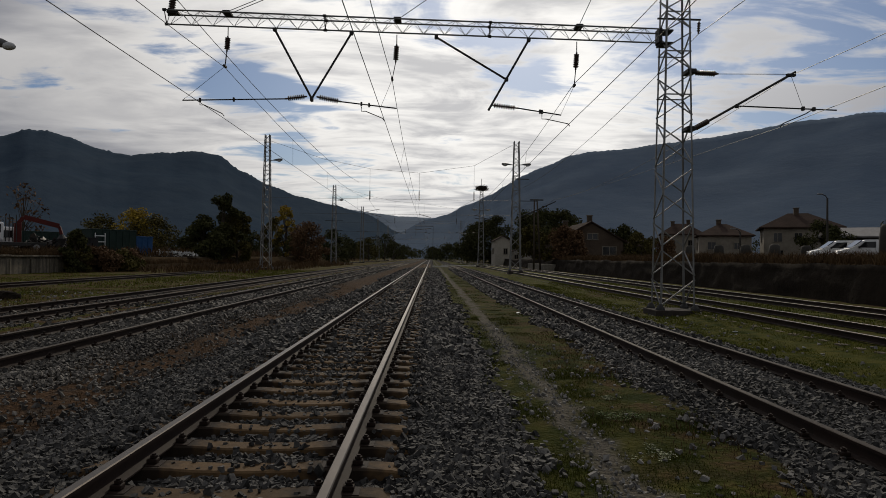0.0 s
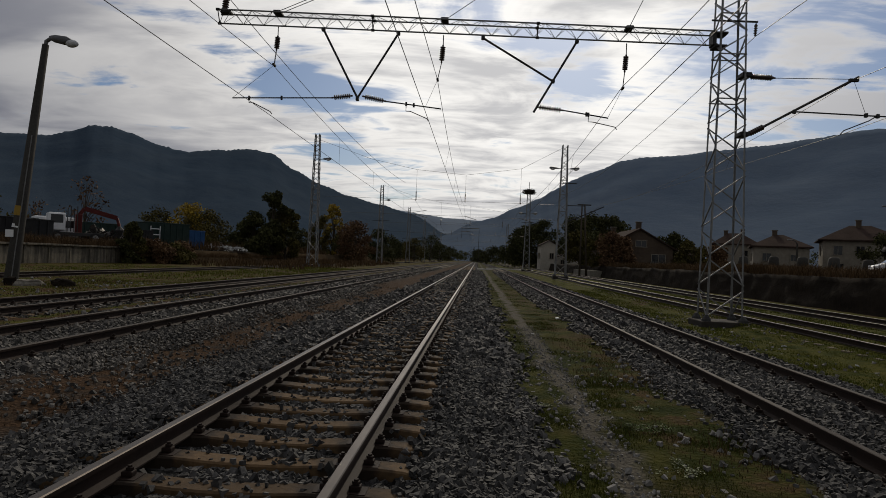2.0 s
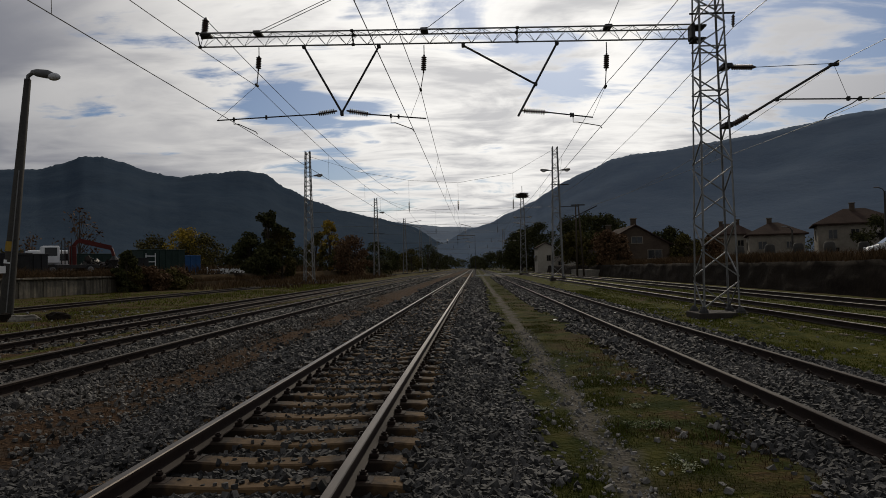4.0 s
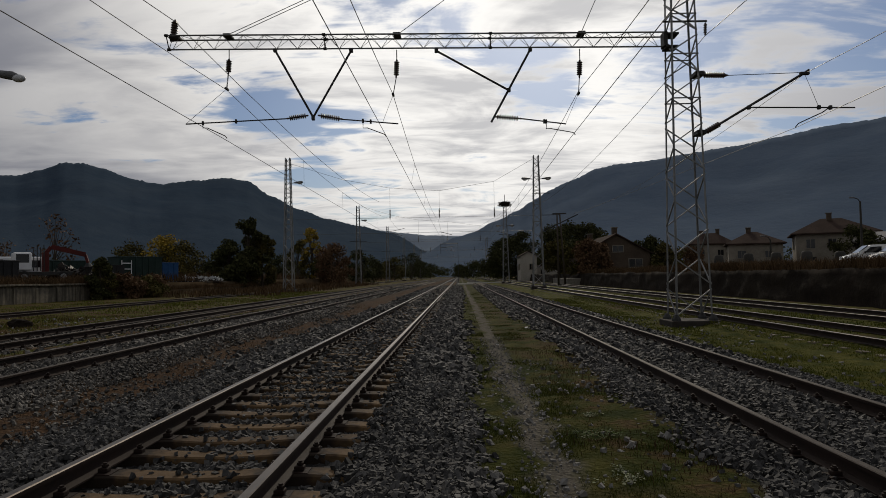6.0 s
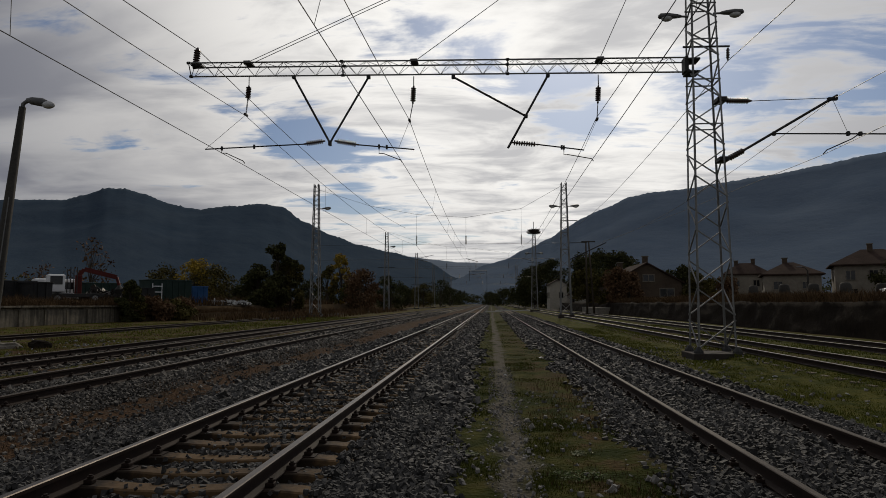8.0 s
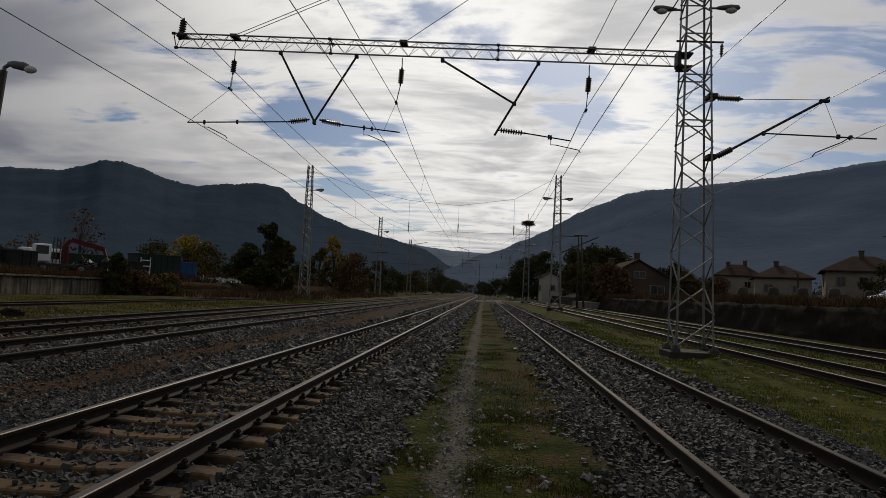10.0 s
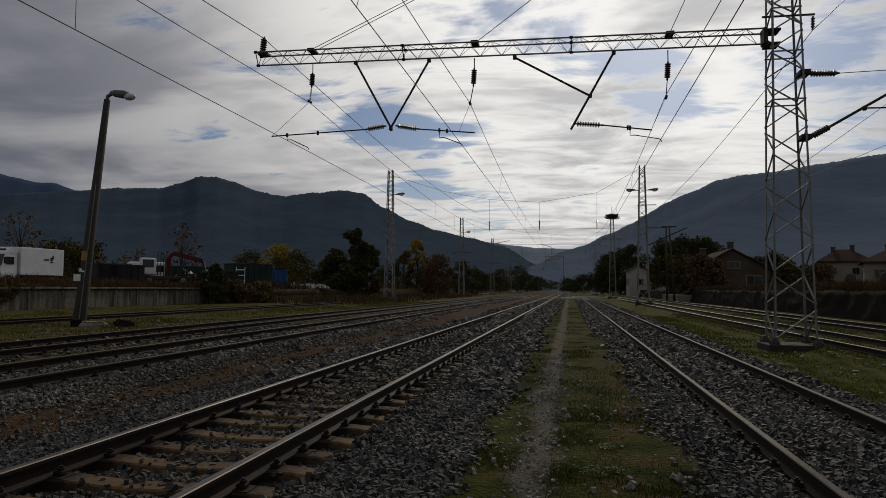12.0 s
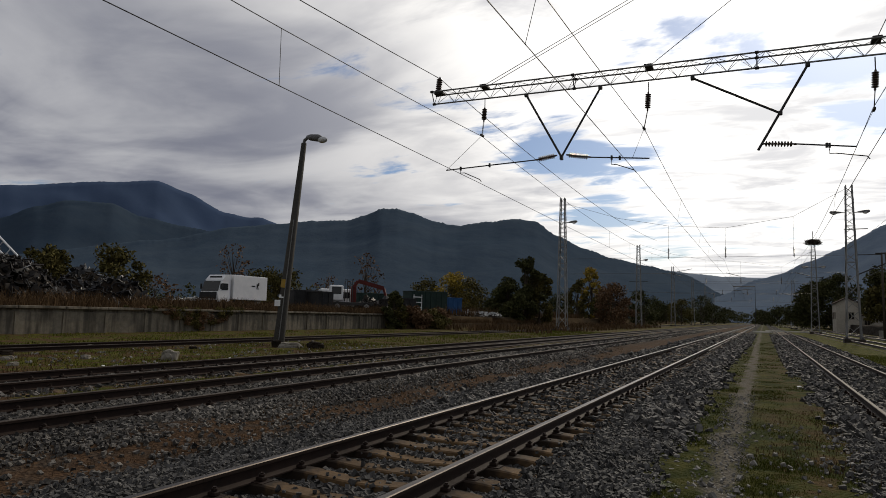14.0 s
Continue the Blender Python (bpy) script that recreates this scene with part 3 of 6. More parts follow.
# ---- lattice masts ----
def lattice_mast(place, height, base, top, label, panels, single=False, shoes=True, stout=False, sill=0.3):
    """A tapered four-legged mast of angle iron on a concrete block; base and top: half widths (x, y)."""
    mast = thing("catenary_mast", place, label, "catenary mast", "catenary masts")

    wide, thin = (0.055, 0.026) if not stout else (0.1, 0.034)

    def corner(sx, sy, z):
        t = z / height
        return Vector((sx * (base[0] + (top[0] - base[0]) * t), sy * (base[1] + (top[1] - base[1]) * t), sill + z))
    for sx in (-1, 1):
        for sy in (-1, 1):
            a, b = corner(sx, sy, 0), corner(sx, sy, height)
            bm = bmesh.new()
            for dx, dy in ((wide, 0.012), (0.012, wide)):
                lo = [a + Vector((px, py, 0)) for px, py in ((0, 0), (-sx * dx, 0), (-sx * dx, -sy * dy), (0, -sy * dy))]
                hi = [b + Vector((px, py, 0)) for px, py in ((0, 0), (-sx * dx, 0), (-sx * dx, -sy * dy), (0, -sy * dy))]
                lo, hi = [bm.verts.new(p) for p in lo], [bm.verts.new(p) for p in hi]
                for i in range(4):
                    bm.faces.new((lo[i], lo[(i + 1) % 4], hi[(i + 1) % 4], hi[i]))
                bm.faces.new(lo[::-1]), bm.faces.new(hi)
            part("leg", bm, STEEL, mast)
            if shoes:
                part("foot", lathe(a + Vector((0, 0, -0.02)), a + Vector((0, 0, 0.2)), ((0, 0.16), (0.4, 0.14), (0.85, 0.075), (1, 0.05)), 8), DARK_STEEL, mast, "black tarred foot")
    zs = [0.0]
    for i in range(panels):
        zs.append(zs[-1] + 1.05 - 0.45 * min(1, i / (panels * 0.6)))
    zs = [z * (height - 0.1) / zs[-1] + 0.05 for z in zs]
    faces = (((-1, -1), (1, -1)), ((1, -1), (1, 1)), ((1, 1), (-1, 1)), ((-1, 1), (-1, -1)))
    for f, (p, q) in enumerate(faces):
        joined = bmesh.new() if not single else None
        for i, (za, zb) in enumerate(zip(zs, zs[1:])):
            a, b = (p, q) if i % 2 == f % 2 else (q, p)
            bm = bar(corner(*a, za + 0.1), corner(*b, zb - 0.05), thin, 4, joined)
            if single:
                part("brace", bm, STEEL, mast)
            if i % 2 == 1 and za > height * 0.36:
                bm = bar(corner(*p, zb), corner(*q, zb), thin, 4, joined)
                if single:
                    part("brace", bm, STEEL, mast)
        if not single:
            part("face_bracing", joined, STEEL, mast)
    bm = box((0, 0, sill - 0.2), (2 * base[0] + 0.4, 2 * base[1] + 0.4, 0.42), 0.03)
    part("footing", bm, FOOTING, mast, "dark weathered concrete footing block")
    return mast


def street_head(parent, at, way, size=1.0):
    """A lamp head of the cobra kind: arm, housing and glass bowl."""
    a, d = Vector(at), Vector(way).normalized()
    head = part("lamp_head", bar(a, a + d * 0.28 * size, 0.035 * size, 6), GREY_PLASTIC, parent, "grey cobra lamp head")
    body = lathe(a + d * 0.24 * size, a + d * 1.0 * size, ((0, 0.06 * size), (0.2, 0.1 * size), (0.6, 0.14 * size), (0.92, 0.12 * size), (1, 0.05 * size)), 10)
    for v in body.verts:
        off = v.co.z - a.z
        v.co.z = a.z + off * (0.85 if off > 0 else 0.45)
    part("housing", body, GREY_PLASTIC, head, smooth=True)
    bowl = bmesh.new()
    bmesh.ops.create_uvsphere(bowl, u_segments=12, v_segments=8, radius=1, matrix=Matrix.Translation(a + d * 0.72 * size + Vector((0, 0, -0.06 * size))) @ Matrix.Diagonal((0.2 * size, 0.13 * size, 0.12 * size, 1)))
    part("bowl", bowl, LAMP_GLASS, head, "clear glass bowl", smooth=True)


# the near mast with its cantilever beam
TX, TY = 9.42, 20.6
tower = lattice_mast((TX, TY, -0.1), 15.6, (0.57, 0.46), (0.30, 0.26), "tall tapered steel lattice mast carrying a long beam over the tracks", 22, single=True, sill=0.04)


def at_tower(x, z, y=TY):
    """A point of the beam and its fittings, which droop a little towards the mast, in the mast's own space."""
    return Vector((1.0389 * x - 0.25 - TX, y - TY, 1.0389 * z - 0.05 - 0.0135 * x + 0.1))


def bpart(name, bm, m=DARK_STEEL, label="", smooth=False):
    return part(name, bm, m, tower, label, smooth)


BL, BR = -6.95, 8.75
chords = [(-0.22, 9.06), (0.22, 9.06), (0.0, 8.68)]
for dy, z in chords:
    bpart("chord", bar(at_tower(BL, z + 0.09, TY + dy), at_tower(BR, z - 0.02, TY + dy), 0.026, 6), STEEL)


def chord_at(i, x):
    dy, z = chords[i]
    return at_tower(x, z + 0.09 - 0.11 * (x - BL) / (BR - BL), TY + dy)


for i, j in ((0, 2), (1, 2), (0, 1)):
    n_lac = 46
    for k in range(n_lac):
        xa, xb = BL + 0.15 + (BR - BL - 0.3) * k / n_lac, BL + 0.15 + (BR - BL - 0.3) * (k + 1) / n_lac
        a, b = (i, j) if k % 2 else (j, i)
        bpart("lacing_bar", bar(chord_at(a, xa), chord_at(b, xb), 0.009, 4), STEEL)
for x in (-1.9, 3.35, BL + 0.03):
    for i in (0, 1, 2):
        c = chord_at(i, x)
        bpart("splice", bar(c - Vector((0.05, 0, 0)), c + Vector((0.05, 0, 0)), 0.05, 8))
    bpart("splice_frame", polyline([chord_at(0, x), chord_at(1, x), chord_at(2, x), chord_at(0, x)], 0.018, 4))
bpart("beam_bracket", box(at_tower(8.8, 8.86), (0.12, 0.42, 0.5), 0.03))
bpart("beam_bracket", box(at_tower(8.98, 8.6), (0.4, 0.5, 0.07), 0.02))
bpart("beam_bracket", box(at_tower(9.0, 9.0), (0.4, 0.5, 0.07), 0.02))
# stays from the mast's head to the beam
for x, dys in ((-5.0, (-0.1, 0.1)), (0.4, (0.0,)), (6.2, (0.0,))):
    bpart("stay_anchor", box(at_tower(x, 9.12 - 0.11 * (x - BL) / (BR - BL) + 0.06), (0.24, 0.44, 0.09), 0.02))
    for dy in dys:
        bpart("stay", bar(at_tower(x, 9.2 - 0.11 * (x - BL) / (BR - BL), TY + dy), at_tower(9.1, 15.5, TY + dy), 0.012, 5))
# messenger hangers
for x, xt, zt, zi0, zi1, zb in ((-4.98, -5.06, 8.73, 8.45, 7.95, 7.48), (0.38, 0.25, 8.66, 8.36, 7.76, 7.23), (6.15, 6.08, 8.62, 8.28, 7.7, 7.2)):
    bpart("hanger_rod", bar(at_tower(x, zt), at_tower(x, zi0), 0.016, 6))
    bpart("insulator", insulator(at_tower(x, zi0), at_tower(x - 0.03, zi1), 0.095, 7), INSUL, "brown porcelain insulator", True)
    for dy in (-0.03, 0.03):
        bpart("hanger_rod", bar(at_tower(x - 0.03, zi1, TY + dy), at_tower(xt, zb, TY + dy), 0.01, 5))
    bpart("wire_clamp", box(at_tower(xt, zb), (0.07, 0.25, 0.07), 0.01))
# standing insulator at the beam's end
bpart("insulator", insulator(at_tower(-6.78, 9.15), at_tower(-6.72, 9.75), 0.12, 6, 0.06), INSUL, "standing brown insulator", True)
bpart("splice", box(at_tower(-6.7, 9.12), (0.35, 0.3, 0.08), 0.01))
# the V of tubes with two arms
for (xa, za), (xb, zb) in (((-3.5, 8.7), (-2.28, 6.5)), ((-1.07, 8.66), (-2.32, 6.5)), ((1.64, 8.62), (3.9, 7.33)), ((4.6, 8.62), (3.33, 6.32))):
    bpart("drop_tube", bar(at_tower(xa, za), at_tower(xb, zb), 0.036, 8))
    bpart("wire_clamp", box(at_tower(xa, za), (0.12, 0.14, 0.12), 0.02))
bpart("wire_clamp", box(at_tower(-2.3, 6.52), (0.1, 0.16, 0.16), 0.02))
bpart("wire_clamp", box(at_tower(3.9, 7.33), (0.12, 0.14, 0.12), 0.02))
for pa, pi, pe, ps, pt in (
        ((-2.45, 6.6), (-3.15, 6.5), (-6.38, 6.36), (-5.83, 6.25), (-5.06, 5.92)),
        ((-2.15, 6.6), (-1.35, 6.46), (0.4, 6.3), (-0.72, 6.2), (0.02, 5.92)),
        ((3.4, 6.5), (4.3, 6.42), (5.67, 6.24), (5.05, 6.12), (5.95, 5.92))):
    bpart("insulator", insulator(at_tower(*pa), at_tower(*pi), 0.09, 9), INSUL, "brown porcelain insulator", True)
    bpart("registration_arm", bar(at_tower(*pi), at_tower(*pe), 0.022, 6))
    s = 1 if pt[0] > ps[0] else -1
    bpart("steady_arm", polyline([at_tower(ps[0], ps[1] + 0.12), at_tower(ps[0], ps[1] - 0.02), at_tower(ps[0] + s * 0.14, ps[1] - 0.02), at_tower(pt[0] - s * 0.06, pt[1] + 0.05), at_tower(pt[0], pt[1] - 0.03)], 0.016, 5))
    for q in (ps[0], (pi[0] + pe[0]) / 2):
        t = (q - pi[0]) / (pe[0] - pi[0])
        bpart("wire_clamp", box(at_tower(q, pi[1] + (pe[1] - pi[1]) * t), (0.06, 0.07, 0.14), 0.01))
for (xa, za), (xb, zb) in (((-5.06, 7.48), (-6.36, 6.38)), ((0.25, 7.23), (-0.1, 6.34)), ((6.08, 7.2), (5.66, 6.26))):
    bpart("tie_wire", bar(at_tower(xa, za), at_tower(xb, zb), 0.007, 4))
# cantilever on the mast's far side
bpart("insulator", insulator(at_tower(9.9, 7.74), at_tower(10.75, 7.72), 0.1, 9, 0.05), INSUL, "brown porcelain insulator", True)
bpart("top_stay", bar(at_tower(10.75, 7.72), at_tower(13.0, 7.78), 0.012, 5))
bpart("bracket_tube", bar(at_tower(10.45, 6.2), at_tower(13.25, 7.86), 0.04, 8))
bpart("insulator", insulator(at_tower(9.95, 5.92), at_tower(10.5, 6.23), 0.1, 7, 0.05), INSUL, "brown porcelain insulator", True)
bpart("registration_arm", bar(at_tower(11.35, 6.7), at_tower(14.6, 6.66), 0.024, 6))
bpart("steady_arm", polyline([at_tower(13.8, 6.66), at_tower(13.6, 6.52), at_tower(12.85, 6.18), at_tower(12.75, 6.06)], 0.018, 5))
bpart("tie_wire", bar(at_tower(13.1, 7.75), at_tower(13.5, 6.68), 0.007, 4))
bpart("wire_clamp", box(at_tower(13.1, 7.75), (0.3, 0.12, 0.1), 0.02))
for q, z in ((11.35, 6.7), (13.5, 6.68), (13.85, 6.67)):
    bpart("wire_clamp", box(at_tower(q, z), (0.1, 0.1, 0.14), 0.02))
for z in (7.74, 5.9):
    bpart("mast_bracket", box(at_tower(9.8, z), (0.3, 0.5, 0.14), 0.02))
bpart("cross_arm", bar(at_tower(8.75, 9.45), at_tower(10.15, 9.45), 0.035, 4))
bpart("insulator", insulator(at_tower(10.1, 9.4), at_tower(10.08, 9.0), 0.06, 4), INSUL, "small hanging insulator", True)
street_head(tower, at_tower(8.95, 10.42), (-1, 0, 0.05), 0.95)
street_head(tower, at_tower(9.7, 10.5), (1, 0, 0.02), 0.95)

# the masts farther down the line, with their cross-spans
LX, RX = -16.6, 10.62
LEFT = ((70.0, 14.5, "lamp"), (119.0, 14.5, "lamp"), (168.0, 14.4, "arm"), (218.0, 14.5, ""), (267.0, 14.5, ""), (317.0, 14.0, ""))
RIGHT = ((70.0, 14.25, "lamps"), (119.0, 14.0, "nest"), (200.0, 13.0, ""))
for y, h, kind in LEFT:
    m = lattice_mast((LX, y, -0.05), h, (0.55, 0.5), (0.28, 0.26), "slim grey steel lattice mast beside the tracks" + (" with a lamp" if kind == "lamp" else ""), 15, single=y < 130, shoes=y < 80, stout=True)
    if kind == "lamp":
        street_head(m, (0.35, 0, h - 2.5), (1, 0, 0.1), 1.3)
    if kind == "arm":
        part("cross_arm", bar((0.2, 0, h - 1.2), (4.5, 0, h - 0.3), 0.06, 6), DARK_STEEL, m)
    for z in (6.4, 8.2) if y > 80 else ():
        part("cross_arm", bar((-1.6, 0, z), (1.6, 0, z), 0.05, 6), DARK_STEEL, m)
for y, h, kind in RIGHT:
    m = lattice_mast((RX, y, -0.1), h, (0.62, 0.5), (0.3, 0.28), "grey steel lattice mast " + {"lamps": "with two lamp heads", "nest": "crowned by a big stork nest", "": "far down the line"}[kind], 15, single=y < 130, shoes=y < 80, stout=True)
    if kind == "lamps":
        street_head(m, (0.32, 0, h - 2.3), (1, 0, 0.08), 1.3)
        street_head(m, (-0.32, 0, h - 2.3), (-1, 0, 0.08), 1.3)
        part("cantilever", bar((0.5, 0, 6.2), (4.4, 0, 8.0), 0.06, 6), DARK_STEEL, m)
        part("cantilever", bar((0.5, 0, 8.0), (2.4, 0, 8.0), 0.04, 6), DARK_STEEL, m)
        part("cross_arm", bar((-0.5, 0, 10.4), (1.4, 0, 10.4), 0.05, 6), DARK_STEEL, m)
    if kind == "nest":
        part("pole_top", bar((0, 0, h), (0, 0, h + 2.4), 0.05, 6), DARK_STEEL, m)
        for s in (-1, 1):
            street_head(m, (s * 0.3, 0, h - 3.4), (s, 0, 0.05), 1.4)
        part("cross_arm", bar((-1.2, 0, h - 5), (1.2, 0, h - 5), 0.05, 6), DARK_STEEL, m)
bm = bmesh.new()
rng = random.Random(3)
for k in range(420):
    a, r, z = rng.uniform(0, 6.28), rng.uniform(0.2, 1.15), rng.uniform(0, 0.75)
    c = Vector((RX + r * math.cos(a), 119 + r * math.sin(a), 14.15 + z))
    d = Vector((rng.gauss(0, 1), rng.gauss(0, 1), rng.gauss(0, 0.25))).normalized() * rng.uniform(0.25, 0.5)
    bar(c - d, c + d, 0.03, 3, bm)
solo("stork_nest", bm, BARK, "wide dark stork nest of twigs on a mast top", "nest")
# wooden twin poles by the goods shed
for dx in (0, 0.9):
    bm = lathe((15.2 + dx, 86, -0.2), (15.2 + dx * 0.4, 86, 9.6), ((0, 0.14), (1, 0.09)), 8)
    p = solo("line_pole", bm, BARK, "dark wooden line pole near the shed", "pole", "twin poles", smooth=True)
bm = bar((14.6, 86, 9.5), (16.4, 86, 9.5), 0.09, 6)
part("cross_arm", bm, DARK_STEEL, p)


# ---- overhead wires ----
def sagged(a, b, sag, n=14):
    a, b = Vector(a), Vector(b)
    return [a.lerp(b, k / n) - Vector((0, 0, 4 * sag * (k / n) * (1 - k / n))) for k in range(n + 1)]


def overhead_line(stations, label, dropper_gap=9.0, r=0.010):
    """Messenger and contact wire over one track; stations: y, contact x, contact z, messenger x, messenger z."""
    line = thing("overhead_line", (0, 0, 0), label, "overhead wire", "overhead wires")
    con, mes = [], []
    for (y0, cx0, cz0, mx0, mz0), (y1, cx1, cz1, mx1, mz1) in zip(stations, stations[1:]):
        c, m = sagged((cx0, y0, cz0), (cx1, y1, cz1), 0.05), sagged((mx0, y0, mz0), (mx1, y1, mz1), 0.75)
        con += c[1:] if con else c
        mes += m[1:] if mes else m
        gaps = max(2, int((y1 - y0) / dropper_gap))
        if y0 < 120:
            for k in range(1, gaps):
                i = round(14 * k / gaps)
                part("dropper", bar(c[i], m[i], 0.006, 4), WIRE, line)
    part("contact_wire", polyline(con, r, 5), WIRE, line)
    part("messenger_wire", polyline(mes, r, 5), WIRE, line)


def stations(cx, mx, mz0, stag):
    """Wires over one track from the mast behind to the far masts."""
    out = [(-28.8, cx - stag, 6.1, mx - stag, mz0), (20.6, cx, 6.06, mx, mz0)]
    for k, y in enumerate((70.0, 119.0, 168.0, 218.0, 267.0, 317.0)):
        base = cx + (stag if k % 2 == 0 else 0)
        out.append((y, base, 6.06, base, mz0 + 0.1))
    return out


overhead_line(stations(-5.5, -5.52, 7.76, 0.0), "dark contact and messenger wires over the western track")
overhead_line(stations(-0.22, 0.0, 7.48, 0.1), "dark contact and messenger wires over the main track")
overhead_line(stations(5.9, 6.05, 7.4, 0.2), "dark contact and messenger wires over the eastern track")
overhead_line([(-28.8, 11.2, 6.05, 11.4, 7.9), (20.6, 13.0, 6.06, 13.4, 7.84), (70, 14.8, 8.0, 14.8, 8.1), (119, 14.6, 8.0, 14.6, 8.1)], "dark wires over the eastern siding")


def single_wire(pts, sag, label, r=0.012):
    line = []
    for a, b in zip(pts, pts[1:]):
        s = sagged(a, b, sag)
        line += s[1:] if line else s
    solo("feeder_wire", polyline(line, r, 5), WIRE, label, "overhead wire", "overhead wires")


single_wire([(-10.6, -28.8, 10.4), (-7.24, 20.6, 10.1), (-6.6, 70, 9.7)], 0.7, "dark feeder wire on the beam's end insulator", 0.014)
single_wire([(10.1, -28.8, 9.5), (10.22, 20.6, 9.15), (11.0, 70, 9.2)], 0.7, "thin dark feeder wire past the lattice mast")


def cross_span(y, za, zb, label):
    """The soft cross-span between two masts, with its hanging insulators."""
    sp = thing("cross_span", (0, y, 0), label, "cross-span", "cross-spans")
    pts = [(LX + 0.3, 0, za), (-10.5, 0, za - 1.9), (-5.4, 0, za - 2.9), (0.0, 0, za - 3.3), (6.0, 0, zb - 2.4), (RX - 0.3, 0, zb)]
    for a, b in zip(pts, pts[1:]):
        part("span_wire", bar(a, b, 0.016, 5), WIRE, sp)
    part("span_wire", bar((LX + 0.4, 0, 7.9), (RX - 0.3, 0, 7.9), 0.014, 5), WIRE, sp)
    part("span_wire", bar((LX + 0.4, 0, 6.25), (RX - 0.3, 0, 6.25), 0.014, 5), WIRE, sp)
    for x, z in ((-5.4, za - 2.9), (0.0, za - 3.3), (6.0, zb - 2.4)):
        part("hanger_rod", bar((x, 0, z), (x, 0, 8.9), 0.012, 5), WIRE, sp)
        part("insulator", insulator((x, 0, 8.9), (x, 0, 7.75), 0.09, 8), INSUL, sp)
        part("steady_arm", bar((x, 0, 6.3), (x + 1.3, 0, 5.95), 0.03, 5), DARK_STEEL, sp)


cross_span(70.0, 14.1, 14.1, "sagging cross-span wires with hanging insulators between two masts")
cross_span(119.0, 14.8, 13.0, "sagging cross-span wires with hanging insulators between two masts")
for y in (168.0, 218.0):
    sp = thing("cross_span", (0, y, 0), "far cross-span wires between masts", "cross-span", "cross-spans")
    for z in (6.2, 8.0, 11.0):
        part("span_wire", bar((LX, 0, z), (RX, 0, z), 0.018, 5), WIRE, sp)
    for x in (-5.4, 0, 6):
        part("insulator", insulator((x, 0, 9.0), (x, 0, 7.8), 0.1, 6), INSUL, sp)
# a signal bracket over the main track, far off
sig = thing("signal_bracket", (-2.4, 150, 0), "far dark bracket with a hanging arm over the track", "signal")
part("post", bar((4.2, 0, 0), (4.2, 0, 9.0), 0.045, 6), DARK_STEEL, sig)
part("arm", bar((0, 0, 8.9), (4.2, 0, 8.9), 0.09, 5), DARK_STEEL, sig)
part("arm", bar((0, 0, 8.0), (3.8, 0, 8.4), 0.06, 5), DARK_STEEL, sig)
part("drop", bar((0.2, 0, 8.9), (0.2, 0, 6.6), 0.05, 5), DARK_STEEL, sig)


# ---- mountains ----
def curve_at(pts, a):
    for (x0, h0), (x1, h1) in zip(pts, pts[1:]):
        if x0 <= a <= x1:
            t = (a - x0) / (x1 - x0)
            t = 0.5 * t + 0.5 * t * t * (3 - 2 * t)
            return h0 + (h1 - h0) * t
    return pts[0][1] if a < pts[0][0] else pts[-1][1]


def mountain(name, pts, near, crest, seed, material, label, fuzz=0.12):
    """A wooded range: its skyline in degrees of height by bearing, with spurs and gullies down to its foot."""
    a0, a1 = pts[0][0], pts[-1][0]
    na, nr = int((a1 - a0) / 0.16), 30
    verts, faces = [], []
    for i in range(na + 1):
        az = a0 + (a1 - a0) * i / na
        el = curve_at(pts, az)
        el += 0.05 * noise.noise((az * 0.9, seed, 0))
        wood = crest * radians(fuzz * (0.9 * abs(noise.noise((az * 2.6, seed, 3))) + 0.8 * noise.noise((az * 8, seed, 7))))
        top = crest * math.tan(radians(max(el, 0.1)))
        for j in range(nr + 1):
            t = j / nr
            r = near + (crest - near) * t
            px, py = r * math.sin(radians(az)), r * math.cos(radians(az))
            wob = noise.noise((px * 0.0022, py * 0.0022, seed)) * 0.17 + noise.noise((px * 0.006, py * 0.006, seed + 4)) * 0.09
            h = top * (t ** 1.25) * (1 + wob * math.sin(math.pi * t) * 1.3) if t < 1 else top
            h += math.sin(math.pi * t) * 1.5 * noise.noise((px * 0.03, py * 0.03, seed + 9))
            h += wood * max(0.0, (t - 0.9) / 0.1)
            verts.append((1.8 + r * math.sin(radians(az)), r * math.cos(radians(az)), max(h, -2) - 1.5 * (1 - t) + 1.5 * t))
        verts.append((1.8 + crest * 1.25 * math.sin(radians(az)), crest * 1.25 * math.cos(radians(az)), -5))
    w = nr + 2
    for i in range(na):
        for j in range(w - 1):
            faces.append((i * w + j, i * w + w + j, i * w + w + j + 1, i * w + j + 1))
    ob = raw(name, verts, faces, material, smooth=True)
    tagged(ob, label, "mountain", kind="structure")


# The woods' bluish base colour stands in for haze over the distance.
WOODS_NEAR = mat("wooded_slope_haze_tint", (0.034, 0.052, 0.076), (0.054, 0.072, 0.094), 0.95, 0.02, 0.004, 0.5, spec=0.0, dist=8.0)
# Air haze is painted into these two colours, palest for the valley gap.
WOODS_EAST = mat("eastern_slope_haze_tint", (0.078, 0.106, 0.150), (0.106, 0.134, 0.174), 0.95, 0.02, 0.004, 0.5, spec=0.0, dist=8.0)
WOODS_GAP = mat("gap_slope_haze_tint", (0.155, 0.19, 0.24), (0.19, 0.225, 0.27), 0.95, 0.012, 0.003, 0.4, spec=0.0, dist=8.0)
# Western spur and far ridge likewise: haze blue put into the base colour.
WOODS_MID = mat("wooded_spur_haze_tint", (0.026, 0.040, 0.060), (0.038, 0.053, 0.072), 0.95, 0.012, 0.003, 0.4, spec=0.0, dist=8.0)
